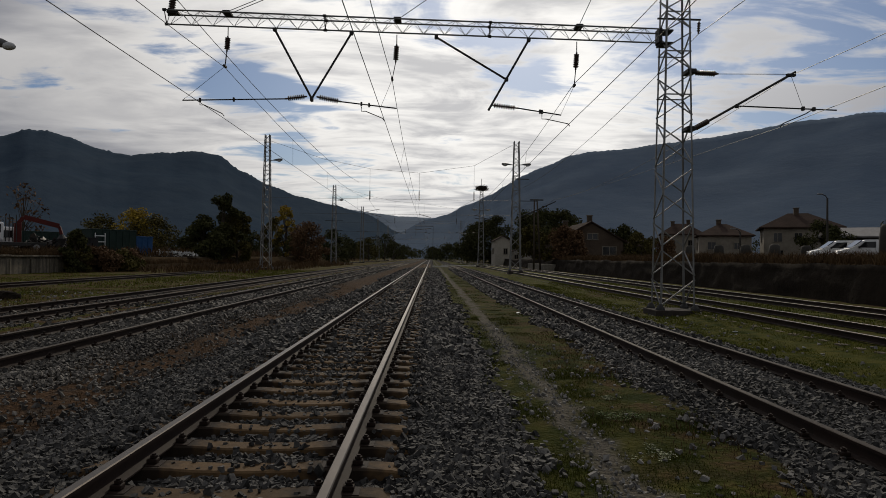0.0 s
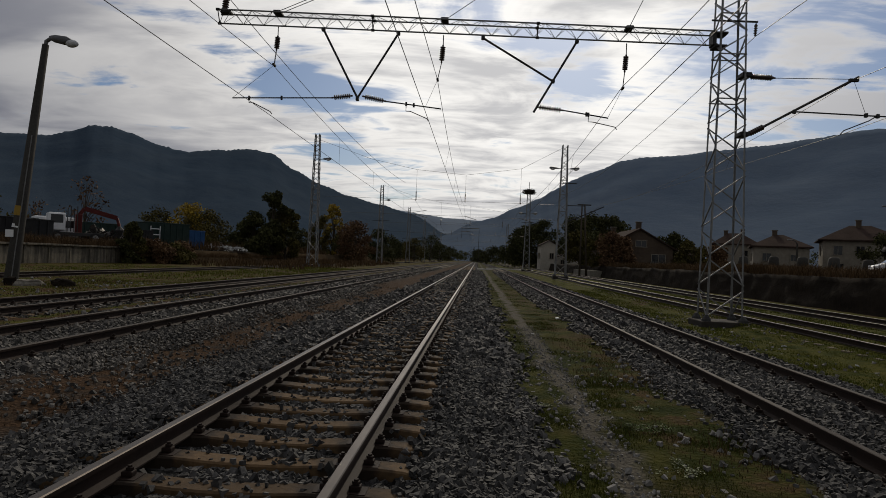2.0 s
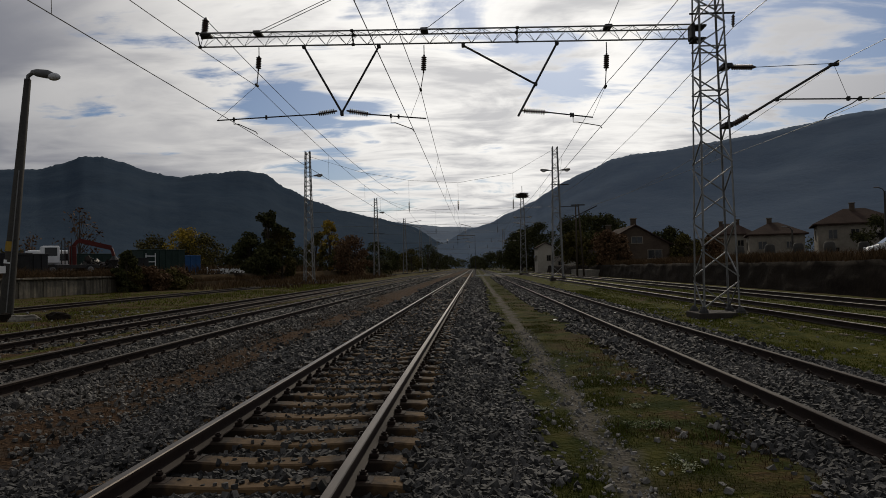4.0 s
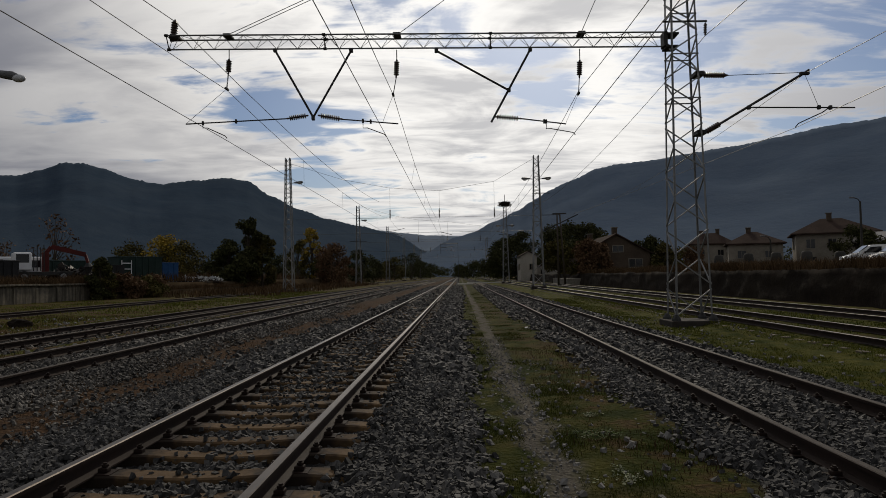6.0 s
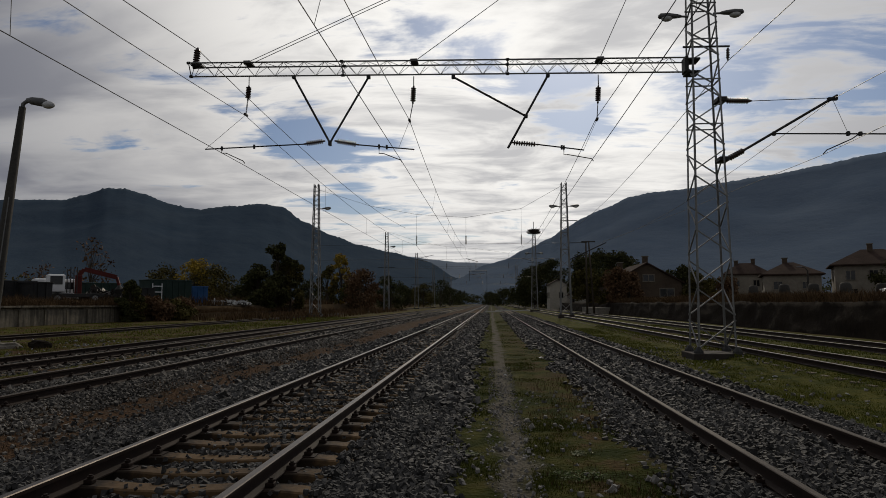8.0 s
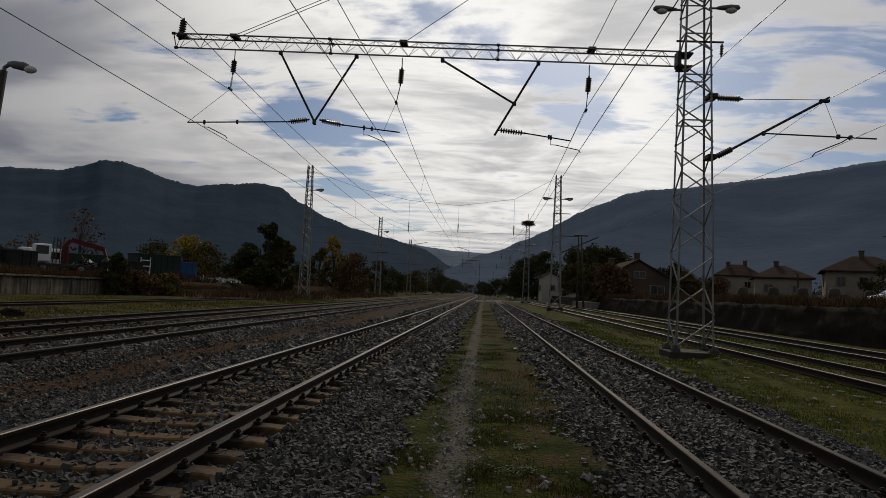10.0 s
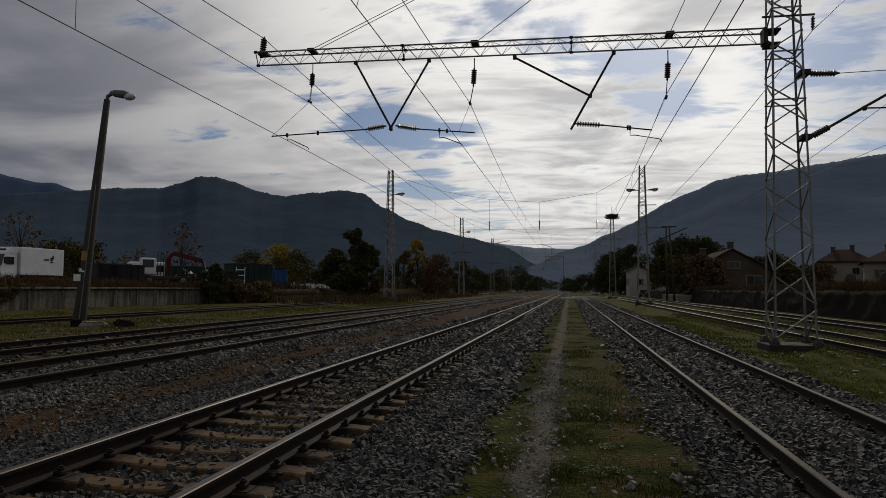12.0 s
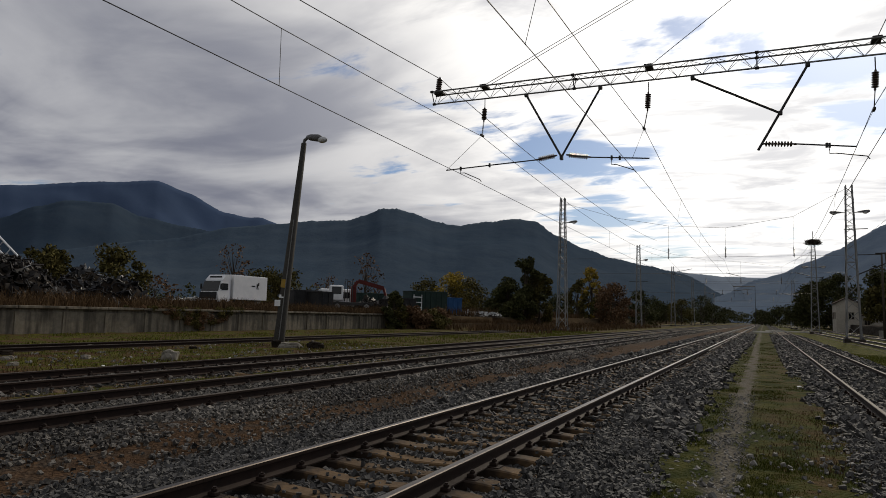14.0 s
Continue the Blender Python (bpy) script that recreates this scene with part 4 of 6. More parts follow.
WOODS_FAR = mat("far_slope_haze_blue", (0.042, 0.064, 0.115), (0.054, 0.078, 0.128), 0.95, 0.006, 0.002, 0.3, spec=0.0, dist=10.0)
mountain("mountain_west_far", [(-110, 5), (-95, 6), (-80, 7.2), (-70, 7.9), (-61.2, 8.55), (-54.3, 9.65), (-50.6, 10.15), (-48.4, 9.45), (-45.2, 8.0), (-43.3, 7.72), (-42.4, 7.8), (-40.7, 7.3), (-38, 6.9), (-30, 5)], 3000, 4200, 11, WOODS_FAR, "far mountain ridge tinted haze blue under clouds", 0.05)
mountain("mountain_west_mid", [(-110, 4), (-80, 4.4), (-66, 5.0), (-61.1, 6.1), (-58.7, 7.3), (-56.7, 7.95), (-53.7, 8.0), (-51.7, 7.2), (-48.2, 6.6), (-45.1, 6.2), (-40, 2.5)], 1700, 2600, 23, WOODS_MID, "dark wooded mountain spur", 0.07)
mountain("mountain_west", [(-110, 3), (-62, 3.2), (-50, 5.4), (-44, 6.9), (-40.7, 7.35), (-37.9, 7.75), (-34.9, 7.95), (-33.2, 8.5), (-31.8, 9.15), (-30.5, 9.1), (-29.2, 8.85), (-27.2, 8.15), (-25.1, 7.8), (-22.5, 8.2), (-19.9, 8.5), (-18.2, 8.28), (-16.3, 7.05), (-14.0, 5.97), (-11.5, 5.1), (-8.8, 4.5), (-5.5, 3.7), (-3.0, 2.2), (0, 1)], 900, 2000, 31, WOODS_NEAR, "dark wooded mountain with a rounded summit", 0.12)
mountain("mountain_gap", [(-14, 4.8), (-9.0, 4.45), (-7, 4.1), (-5.2, 3.86), (-2.6, 3.6), (0, 3.5), (4, 3.4), (8, 3.2)], 2800, 3900, 43, WOODS_GAP, "ridge tinted with pale blue haze closing the valley", 0.06)
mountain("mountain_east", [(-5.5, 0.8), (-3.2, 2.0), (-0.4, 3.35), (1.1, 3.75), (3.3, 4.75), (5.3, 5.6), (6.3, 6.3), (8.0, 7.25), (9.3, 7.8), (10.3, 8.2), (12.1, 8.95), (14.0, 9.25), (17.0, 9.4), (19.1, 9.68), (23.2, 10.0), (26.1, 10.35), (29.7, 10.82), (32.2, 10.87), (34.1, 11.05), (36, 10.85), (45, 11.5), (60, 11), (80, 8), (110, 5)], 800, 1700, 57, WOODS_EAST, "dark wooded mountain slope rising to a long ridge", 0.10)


# ---- trees and bushes ----
def leaf_cloud(rng, clumps, per, size):
    """Many small leaves round clump centres: vertices and faces. clumps: centre, radius."""
    n = len(clumps) * per
    c = np.repeat(np.array([k[0] for k in clumps]), per, 0)
    r = np.repeat(np.array([k[1] for k in clumps]), per)
    d = rng.normal(size=(n, 3))
    d /= np.linalg.norm(d, axis=1)[:, None]
    p = c + d * (r * rng.random(n) ** 0.45)[:, None] * np.array([1, 1, 0.8])
    u = rng.normal(size=(n, 3))
    u /= np.linalg.norm(u, axis=1)[:, None]
    v = np.cross(u, rng.normal(size=(n, 3)))
    v /= np.linalg.norm(v, axis=1)[:, None]
    s = size * (0.6 + 0.8 * rng.random(n))[:, None]
    quad = np.stack([p - u * s, p - v * s * 0.55, p + u * s, p + v * s * 0.55], 1).reshape(-1, 3)
    return quad.tolist(), np.arange(4 * n).reshape(-1, 4).tolist()


def tree(place, h, spread, leaves, label, seed, low=0.25, per=90, size=0.16, clumps=26, name="tree", lean=0.0, thin=1.0):
    t = thing(name, place, label, "tree" if name == "tree" else "bush", "trees round the station" if name == "tree" else "bushes round the station")
    rng = np.random.default_rng(seed)
    bm = bmesh.new()
    trunk_top = Vector((lean * h, 0, h * 0.8))
    lathe((0, 0, -0.3), trunk_top, ((0, 0.028 * h), (0.3, 0.02 * h), (1, 0.004 * h)), 7, bm)
    cl = []
    for k in range(clumps):
        f = low + (1 - low) * (k + rng.random()) / clumps
        a = rng.random() * 6.283
        width = spread * (math.sin(math.pi * min(1, 0.12 + 0.86 * (f - low) / (1 - low))) ** 0.7) * (0.45 + 0.6 * rng.random())
        c = Vector((lean * h * f + width * math.cos(a), width * math.sin(a), h * f))
        start = Vector((lean * h * f * 0.7, 0, h * max(low * 0.6, f - 0.28) * 0.8))
        lathe(start, c, ((0, 0.008 * h), (1, 0.0015 * h)), 4, bm)
        cl.append((tuple(c), spread * thin * (0.22 + 0.24 * rng.random())))
    part("trunk", bm, BARK, t)
    vs, fs = leaf_cloud(rng, cl, int(per * 1.7), size * 1.3)
    raw("crown", vs, fs, leaves, t)
    return t


def polar(az, r, x0=1.8):
    """Place at a compass bearing; the track runs half a degree to a degree east of the compass's north."""
    az += -0.5 if az > 0 else -0.6 + 0.01 * az
    return x0 + r * math.sin(radians(az)), r * math.cos(radians(az))


def tree_at(az, r, z, *a, **k):
    x, y = polar(az, r)
    return tree((x, y, z), *a, **k)


# western side
tree_at(-18.9, 92, 0.2, 6.0, 2.6, LEAF_DARK, "dense dark green tree beside the western siding", 1, low=0.06, clumps=34, per=150)
tree_at(-17.4, 95, 0.2, 9.4, 2.9, LEAF_DARK, "tall dark green tree with an uneven top", 2, low=0.05, clumps=30, per=130, thin=0.8)
tree_at(-16.2, 97, 0.2, 7.4, 2.6, LEAF_OLIVE, "olive green tree turning brown in autumn", 3, low=0.05, clumps=26, per=130)
tree_at(-20.0, 98, 0.3, 3.6, 2.0, LEAF_DARK, "dark green thicket tree by the yard", 4, low=0.05)
tree_at(-12.1, 150, 0.2, 12.5, 3.6, LEAF_YELLOW, "slender poplar with thin yellow autumn leaves", 5, low=0.12, clumps=40, per=70, thin=0.6)
tree_at(-13.3, 148, 0.2, 9.5, 3.0, LEAF_OLIVE, "olive tree with thinning autumn leaves", 6, low=0.1, clumps=30, per=70, thin=0.7)
tree_at(-10.2, 140, 0.2, 8.0, 4.4, LEAF_RUST, "round brown autumn tree behind the masts", 7, low=0.05, clumps=34, per=110)
tree_at(-7.8, 150, 0.2, 7.0, 4.0, LEAF_DARK, "dark round tree behind the masts", 8, low=0.05)
tree_at(-10.8, 145, 0.2, 6.0, 3.6, LEAF_DARK, "low dark tree behind the masts", 9, low=0.05)
for k, (az, r, h, s, lv) in enumerate(((-5.0, 190, 6, 4, LEAF_OLIVE), (-3.6, 230, 8.5, 4.5, LEAF_DARK), (-2.8, 250, 6.5, 4, LEAF_DARK), (-1.9, 290, 6, 4, LEAF_DARK), (-6.2, 200, 5, 4, LEAF_DARK), (-14.8, 160, 6, 4, LEAF_DARK),
                                       (-24.0, 120, 7.4, 4.4, LEAF_YELLOW), (-22.6, 118, 6.0, 4.0, LEAF_OLIVE), (-26.0, 125, 6.2, 4.4, LEAF_OLIVE), (-31.5, 100, 9.0, 2.8, LEAF_RUST), (-34.5, 105, 5.4, 3.0, LEAF_RUST),
                                       (-38.0, 95, 5.4, 3.6, LEAF_OLIVE), (-42.6, 95, 9.0, 3.0, LEAF_RUST), (-40.0, 100, 5.8, 3.4, LEAF_OLIVE), (-48.5, 85, 3.9, 3.0, LEAF_RUST), (-51.3, 75, 5.9, 3.0, LEAF_OLIVE), (-56.2, 75, 5.6, 3.0, LEAF_OLIVE),
                                       (-63, 85, 7, 4, LEAF_DARK), (-70, 80, 7, 4, LEAF_DARK))):
    tree_at(az, r, 0.6 if az > -20 else 1.3, h, s, lv, {LEAF_OLIVE: "olive green autumn tree at the yard's edge", LEAF_DARK: "dark green tree at the yard's edge", LEAF_YELLOW: "yellowing autumn tree at the yard's edge", LEAF_RUST: "half-bare rust brown autumn tree"}[lv], 20 + k, low=0.1, per=70 if lv != LEAF_RUST else 9, thin=1.0 if lv != LEAF_RUST else 0.9)
# bushes over the end of the wall
for k, (px, py, h, s, lv) in enumerate(((-27.0, 51.4, 3.3, 0.95, LEAF_DARK), (-27.4, 52.4, 2.9, 1.1, LEAF_OLIVE), (-26.8, 54.6, 2.0, 1.5, LEAF_RUST), (-26.5, 57.4, 1.7, 1.7, LEAF_OLIVE), (-27.5, 61, 1.6, 1.9, LEAF_RUST))):
    tree((px, py, -0.1 if px > -27.45 else 0.1), h, s, lv, "shaggy bush growing over the concrete wall", 70 + k, low=0.05, name="bush", per=120, size=0.09, clumps=24)
# ivy hanging over the wall's top
rng = np.random.default_rng(91)
for lv, n, lb in ((LEAF_OLIVE, 34, "olive ivy hanging over the concrete wall"), (LEAF_RUST, 30, "withered brown creeper on the concrete wall")):
    cl = []
    for k in range(n):
        py = 29.0 + 2.3 * rng.normal()
        drop = max(0.0, 1.0 - abs(py - 29.5) / 3.5) * 1.2 * rng.random() ** 1.3
        cl.append(((-27.9 + 0.12 * rng.random() - (0.5 * rng.random() if drop < 0.15 else 0), py, 1.42 - drop), 0.14 + 0.2 * rng.random()))
    vs, fs = leaf_cloud(rng, cl, 150, 0.055)
    tagged(raw("ivy", vs, fs, lv), lb, "ivy", kind="stuff")
# eastern side
for k, (az, r, h, s, lv) in enumerate(((4.6, 175, 10.0, 5.0, LEAF_DARK), (6.0, 172, 11.5, 5.5, LEAF_DARK), (9.0, 165, 11.6, 5.4, LEAF_DARK), (10.6, 155, 11.4, 5.4, LEAF_DARK), (12.0, 140, 10.0, 4.6, LEAF_DARK), (3.6, 185, 8.0, 4.0, LEAF_DARK), (9.4, 105, 5.0, 3.0, LEAF_OLIVE), (16.8, 120, 6.0, 3.4, LEAF_DARK),
                                       (12.0, 88, 4.4, 2.4, LEAF_RUST), (12.9, 87, 3.8, 2.0, LEAF_RUST), (11.2, 90, 4.0, 2.2, LEAF_OLIVE), (18.5, 95, 4.0, 2.6, LEAF_OLIVE), (31.9, 95, 5.2, 2.8, LEAF_DARK), (33.0, 93, 4.2, 2.4, LEAF_DARK), (20.2, 100, 3.4, 2.4, LEAF_RUST), (37.5, 110, 7, 4, LEAF_DARK), (1.8, 260, 6, 5, LEAF_DARK), (0.6, 330, 6, 5, LEAF_DARK), (14.8, 130, 6, 4, LEAF_DARK))):
    tree_at(az, r, 0.5 if az < 8 else 1.3, h, s, lv, {LEAF_OLIVE: "olive green shrub by the eastern bank", LEAF_DARK: "dense dark green tree behind the goods shed", LEAF_RUST: "brown autumn shrub on the eastern bank"}[lv], 100 + k, low=0.08, per=130 if h > 9 else 80, clumps=36 if h > 9 else 24, size=0.2 if r > 100 else 0.13)


def far_woods(name, az0, az1, r0, r1, h, count, leaves, label, seed):
    """A belt of uncounted trees at the foot of the mountains."""
    rng = np.random.default_rng(seed)
    cl = []
    for k in range(count):
        az, r = az0 + (az1 - az0) * rng.random(), r0 + (r1 - r0) * rng.random()
        x, y = polar(az, r)
        for q in range(4):
            cl.append(((x + rng.normal() * 2.5, y + rng.normal() * 2.5, 0.6 + h * rng.random() * (0.7 + 0.5 * rng.random())), h * 0.32))
    vs, fs = leaf_cloud(rng, cl, 24, 0.55)
    tagged(raw(name, vs, fs, leaves), label, "woods", kind="stuff")


far_woods("far_woods", -80, -3, 260, 420, 8, 260, LEAF_DARK, "belt of dark trees at the mountain's foot", 5)
far_woods("far_woods", 3, 60, 240, 420, 8, 240, LEAF_DARK, "belt of dark trees at the mountain's foot", 6)
far_woods("far_woods", -9, 4, 420, 700, 9, 120, LEAF_DARK, "far dark trees where the tracks vanish", 7)


# ---- houses ----
def window(parent, c, w, h, rz=0.0):
    """A sunk window with a frame on a wall that faces -y (turned by rz)."""
    m = Matrix.Translation(c) @ Matrix.Rotation(rz, 4, "Z")
    wn_ = part("window", box((0, 0.0, 0), (w, 0.06, h), m=m), GLASS_DARK, parent, "dark window")
    fr = bmesh.new()
    for dx, dz, sx, sz in ((0, h / 2, w + 0.16, 0.09), (0, -h / 2, w + 0.22, 0.1), (-w / 2, 0, 0.09, h), (w / 2, 0, 0.09, h), (0, 0, 0.06, h)):
        box((dx, -0.05, dz), (sx, 0.1, sz), m=m, bm=fr)
    part("frame", fr, PLASTER, wn_)


def house(place, w, d, eave, ridge, label, walls, roof_mat, rz=0.0, hip=0.0, windows=(), chimneys=(), over=0.5, side_windows=()):
    """A house whose front faces -y; hip: how far the ridge is drawn in at each end (0: gables to the front and back)."""
    ho = thing("house", place, label, "house", "houses east of the station", rz=rz)
    bm = box((0, 0, eave / 2 - 0.3), (w, d, eave + 0.6))
    if not hip:
        extrude([(-w / 2, eave), (w / 2, eave), (0, ridge - 0.05)], "y", -d / 2, d / 2, bm)
    part("wall", bm, walls, ho)
    t = 0.18
    rf = bmesh.new()
    if hip:
        a, b = w / 2 + over, d / 2 + over
        lo = [rf.verts.new(p) for p in ((-a, -b, eave - 0.1), (a, -b, eave - 0.1), (a, b, eave - 0.1), (-a, b, eave - 0.1))]
        up = [rf.verts.new((p.co.x, p.co.y, p.co.z + t)) for p in lo]
        r1, r2 = (rf.verts.new((-a + hip, 0, ridge)), rf.verts.new((a - hip, 0, ridge)))
        rf.faces.new(lo[::-1])
        for i in range(4):
            rf.faces.new((lo[i], lo[(i + 1) % 4], up[(i + 1) % 4], up[i]))
        rf.faces.new((up[0], up[1], r2, r1)), rf.faces.new((up[2], up[3], r1, r2)), rf.faces.new((up[1], up[2], r2)), rf.faces.new((up[3], up[0], r1))
    else:
        s = (ridge - eave) / (w / 2)
        for sx in (-1, 1):
            e = sx * (w / 2 + over)
            extrude([(e, eave - over * s), (0, ridge), (0, ridge + t), (e, eave - over * s + t)], "y", -d / 2 - over, d / 2 + over, rf)
    roof = part("roof", rf, roof_mat, ho)
    for cx, cy, cz in chimneys:
        part("chimney", box((cx, cy, cz), (0.7, 0.6, 1.5), 0.03), PLASTER_OLD, roof)
        part("chimney_cap", box((cx, cy, cz + 0.78), (0.9, 0.8, 0.12), 0.02), CONCRETE, roof)
    for x, z, ww, hh in windows:
        window(ho, (x, -d / 2 - 0.02, z), ww, hh)
    for y, z, ww, hh in side_windows:
        window(ho, (-w / 2 - 0.02, y, z), ww, hh, -math.pi / 2)
    return ho


house((23.9, 96, 1.2), 9.2, 12, 3.0, 5.6, "old plastered goods shed with a low gable roof", PLASTER_OLD, ROOF_TILE, windows=((2.6, 1.6, 1.9, 1.2), (0.2, 3.6, 1.5, 0.9)), chimneys=((-2.4, 0, 5.3), (0.5, -3, 6.0)), over=0.35)
house((17.7, 150, 0.6), 3.7, 8, 5.0, 6.0, "narrow cream plastered station building", PALE_PLASTER, ROOF_TILE, windows=((0.6, 2.6, 0.9, 1.3),), over=0.3, side_windows=((-2, 2.6, 1, 1.3), (1.5, 2.6, 1, 1.3)))
house((22.2, 152, 0.6), 5, 6, 2.4, 3.2, "low cream annex beside the station building", PALE_PLASTER, ROOF_TILE, windows=((-1, 1.3, 0.9, 1.1),), over=0.3)
x, y = polar(21.7, 138)
house((x, y, 1.8), 7.6, 8, 4.9, 7.2, "two-storey plastered house with a brown hipped roof", PLASTER, ROOF_TILE, rz=-18, hip=3.2, windows=((-1.8, 3.2, 1.1, 1.2), (1.6, 3.2, 1.1, 1.2)), chimneys=((-1.6, 0, 6.9), (1.4, 0.5, 7.2)), side_windows=((0, 3.2, 1.1, 1.2),))
x, y = polar(24.9, 112)
house((x, y, 1.6), 7.4, 9, 3.9, 5.9, "single-storey plastered house with a brown hipped roof", PLASTER, ROOF_TILE, rz=-20, hip=3.6, windows=((-1.9, 2.3, 1.2, 1.2), (1.7, 2.3, 0.9, 1.0)), chimneys=((-0.6, 0.2, 5.8),), side_windows=((1, 2.3, 1.1, 1.2),))
x, y = polar(30.3, 116)
house((x, y, 1.7), 10.2, 10, 5.1, 7.6, "large plastered house with a wide brown hipped roof", PLASTER, ROOF_TILE, rz=-24, hip=4.4, windows=((-3.2, 3.6, 1.2, 1.4), (-0.4, 3.6, 1.1, 1.4), (2.6, 3.6, 1.1, 1.4), (-3.0, 1.0, 1.2, 1.3)), chimneys=((-0.3, -0.6, 7.6),), over=0.7, side_windows=((0, 3.6, 1.2, 1.4),))
x, y = polar(17.8, 150)
house((x, y, 1.5), 8, 8, 3.0, 5.0, "far low house with a dark roof", PLASTER_OLD, ROOF_TILE, rz=-15, hip=3.4, chimneys=((1.5, 0, 5.0),))
x, y = polar(35.2, 98)
house((x, y, 1.5), 11, 7, 3.3, 4.6, "long barn with a patched corrugated roof", mat("dark_barn_boards", (0.03, 0.026, 0.022), (0.06, 0.05, 0.042), 0.9, 5, 0.6, 0.4), ROOF_SHEET, rz=-30, hip=0.6, over=0.6)
for k, (az, r, h) in enumerate(((26.2, 92, 5.4), (32.3, 88, 9.2))):
    x, y = polar(az, r)
    lp = thing("street_lamp", (x, y, 1.4), "tall dark street lamp post by the houses" if k else "short dark lamp post by the houses", "street lamp", "street lamps by the houses")
    part("pole", lathe((0, 0, -0.3), (0, 0, h - 1.4), ((0, 0.16), (1, 0.1)), 8), POLE_CONC, lp)
    part("arm", polyline([(0, 0, h - 1.5), (-0.3, -0.1, h - 1.15), (-0.9, -0.3, h - 1.0)], 0.05, 6), DARK_STEEL, lp)
    part("head", box((-1.1, -0.36, h - 1.0), (0.6, 0.22, 0.14), 0.04), GREY_PLASTIC, lp)
for k, (az, r) in enumerate(((24.6, 84), (26.6, 82), (28.7, 80), (22.4, 88), (30.9, 86), (36.2, 60))):
    x, y = polar(az, r)
    hh = 2.3 if k < 5 else 3.4
    p = solo("gate_pillar", lathe((x, y, 1.0), (x, y, 1.2 + hh), ((0, 0.62), (0.7, 0.6), (0.93, 0.52), (1, 0.35)), 10), POLE_CONC, "stout weathered concrete pillar among weeds", "pillar", "concrete pillars on the bank", smooth=True)
# loading dock by the goods shed
bm = box((17.2, 92, 0.35), (1.7, 14, 1.0), 0.04)
solo("loading_dock", bm, CONCRETE, "low concrete loading dock beside the siding", "loading dock")


# ---- vehicles ----
def wheel(parent, c, r, w, axis="y"):
    d = Vector((0, w / 2, 0)) if axis == "y" else Vector((w / 2, 0, 0))
    c = Vector(c)
    t = part("wheel", lathe(c - d, c + d, ((0, r * 0.8), (0.1, r), (0.9, r), (1, r * 0.8)), 18), RUBBER, parent, "black tyre", True)
    part("rim", lathe(c - d * 1.06, c + d * 1.06, ((0, r * 0.45), (0.05, r * 0.6), (0.95, r * 0.6), (1, r * 0.45)), 14), STEEL, t)


def van(place, rz, label):
    """A van that points along -x, with a sloping nose."""
    v = thing("van", place, label, "van", "parked vehicles", rz=rz)
    side = [(-2.4, 0.35), (-2.42, 0.75), (-2.2, 0.95), (-1.45, 1.12), (-0.55, 1.78), (-0.3, 1.86), (2.1, 1.9), (2.3, 1.75), (2.35, 0.9), (2.35, 0.35)]
    bm = extrude(side, "y", -0.88, 0.88)
    bmesh.ops.bevel(bm, geom=list(bm.edges), offset=0.06, segments=2, affect="EDGES")
    part("body", bm, WHITE_PAINT, v, smooth=False)
    ws = bmesh.new()
    q = [ws.verts.new(p) for p in ((-1.38, -0.74, 1.17), (-1.38, 0.74, 1.17), (-0.6, 0.68, 1.775), (-0.6, -0.68, 1.775))]
    ws.faces.new(q)
    g = bmesh.ops.extrude_face_region(ws, geom=ws.faces[:])
    bmesh.ops.translate(ws, vec=(-0.035, 0, 0.05), verts=[e for e in g["geom"] if isinstance(e, bmesh.types.BMVert)])
    part("windscreen", ws, GLASS_DARK, v, "sloping windscreen reflecting the sky")
    for s in (-1, 1):
        part("side_window", extrude([(-1.0, 1.2), (-0.5, 1.66), (0.3, 1.7), (0.3, 1.2)], "y", s * 0.9 - 0.015, s * 0.9 + 0.015), GLASS_DARK, v)
        part("headlight", box((-2.28, s * 0.62, 0.84), (0.26, 0.34, 0.18), 0.05), LAMP_GLASS, v, "clear headlight")
        part("mirror", box((-0.95, s * 1.02, 1.22), (0.12, 0.2, 0.2), 0.04), BLACK_PAINT, v)
        for x in (-1.5, 1.5):
            wheel(v, (x, s * 0.8, 0.33), 0.33, 0.2)
    part("bumper", box((-2.4, 0, 0.5), (0.14, 1.7, 0.24), 0.05), GREY_PLASTIC, v)


for az, r, rz, lb in ((33.1, 66, -14, "silver-white van parked among dry weeds"), (34.9, 63.5, -14, "silver-white van parked beside another van"), (38.0, 62, -14, "pale van parked at the end of a row")):
    x, y = polar(az, r)
    van((x, y, 1.62), rz, lb)

# box lorry, pointing along -y
lorry = thing("lorry", (-42.4, 47.2, 1.5), "white box lorry with a dark windscreen parked in the yard", "lorry")
part("cargo_box", box((0, 0.9, 2.0), (2.35, 4.6, 2.3), 0.03), WHITE_PAINT, lorry, "plain white cargo box")
part("chassis", box((0, 0.2, 0.68), (0.9, 6.0, 0.25), 0.02), DARK_STEEL, lorry)
cab_side = [(-3.25, 0.55), (-3.3, 1.2), (-3.12, 1.6), (-2.85, 2.45), (-2.6, 2.6), (-1.65, 2.62), (-1.6, 0.55)]
bm = bmesh.new()
extrude(cab_side, "x", -1.1, 1.1, bm)
bmesh.ops.bevel(bm, geom=list(bm.edges), offset=0.06, segments=2, affect="EDGES")
part("cab", bm, WHITE_PAINT, lorry, "white lorry cab")
bm = bmesh.new()
extrude([(-2.7, 2.6), (-2.2, 3.12), (-1.6, 3.16), (-1.6, 2.6)], "x", -1.08, 1.08, bm)
part("wind_deflector", bm, WHITE_PAINT, lorry)
bm = bmesh.new()
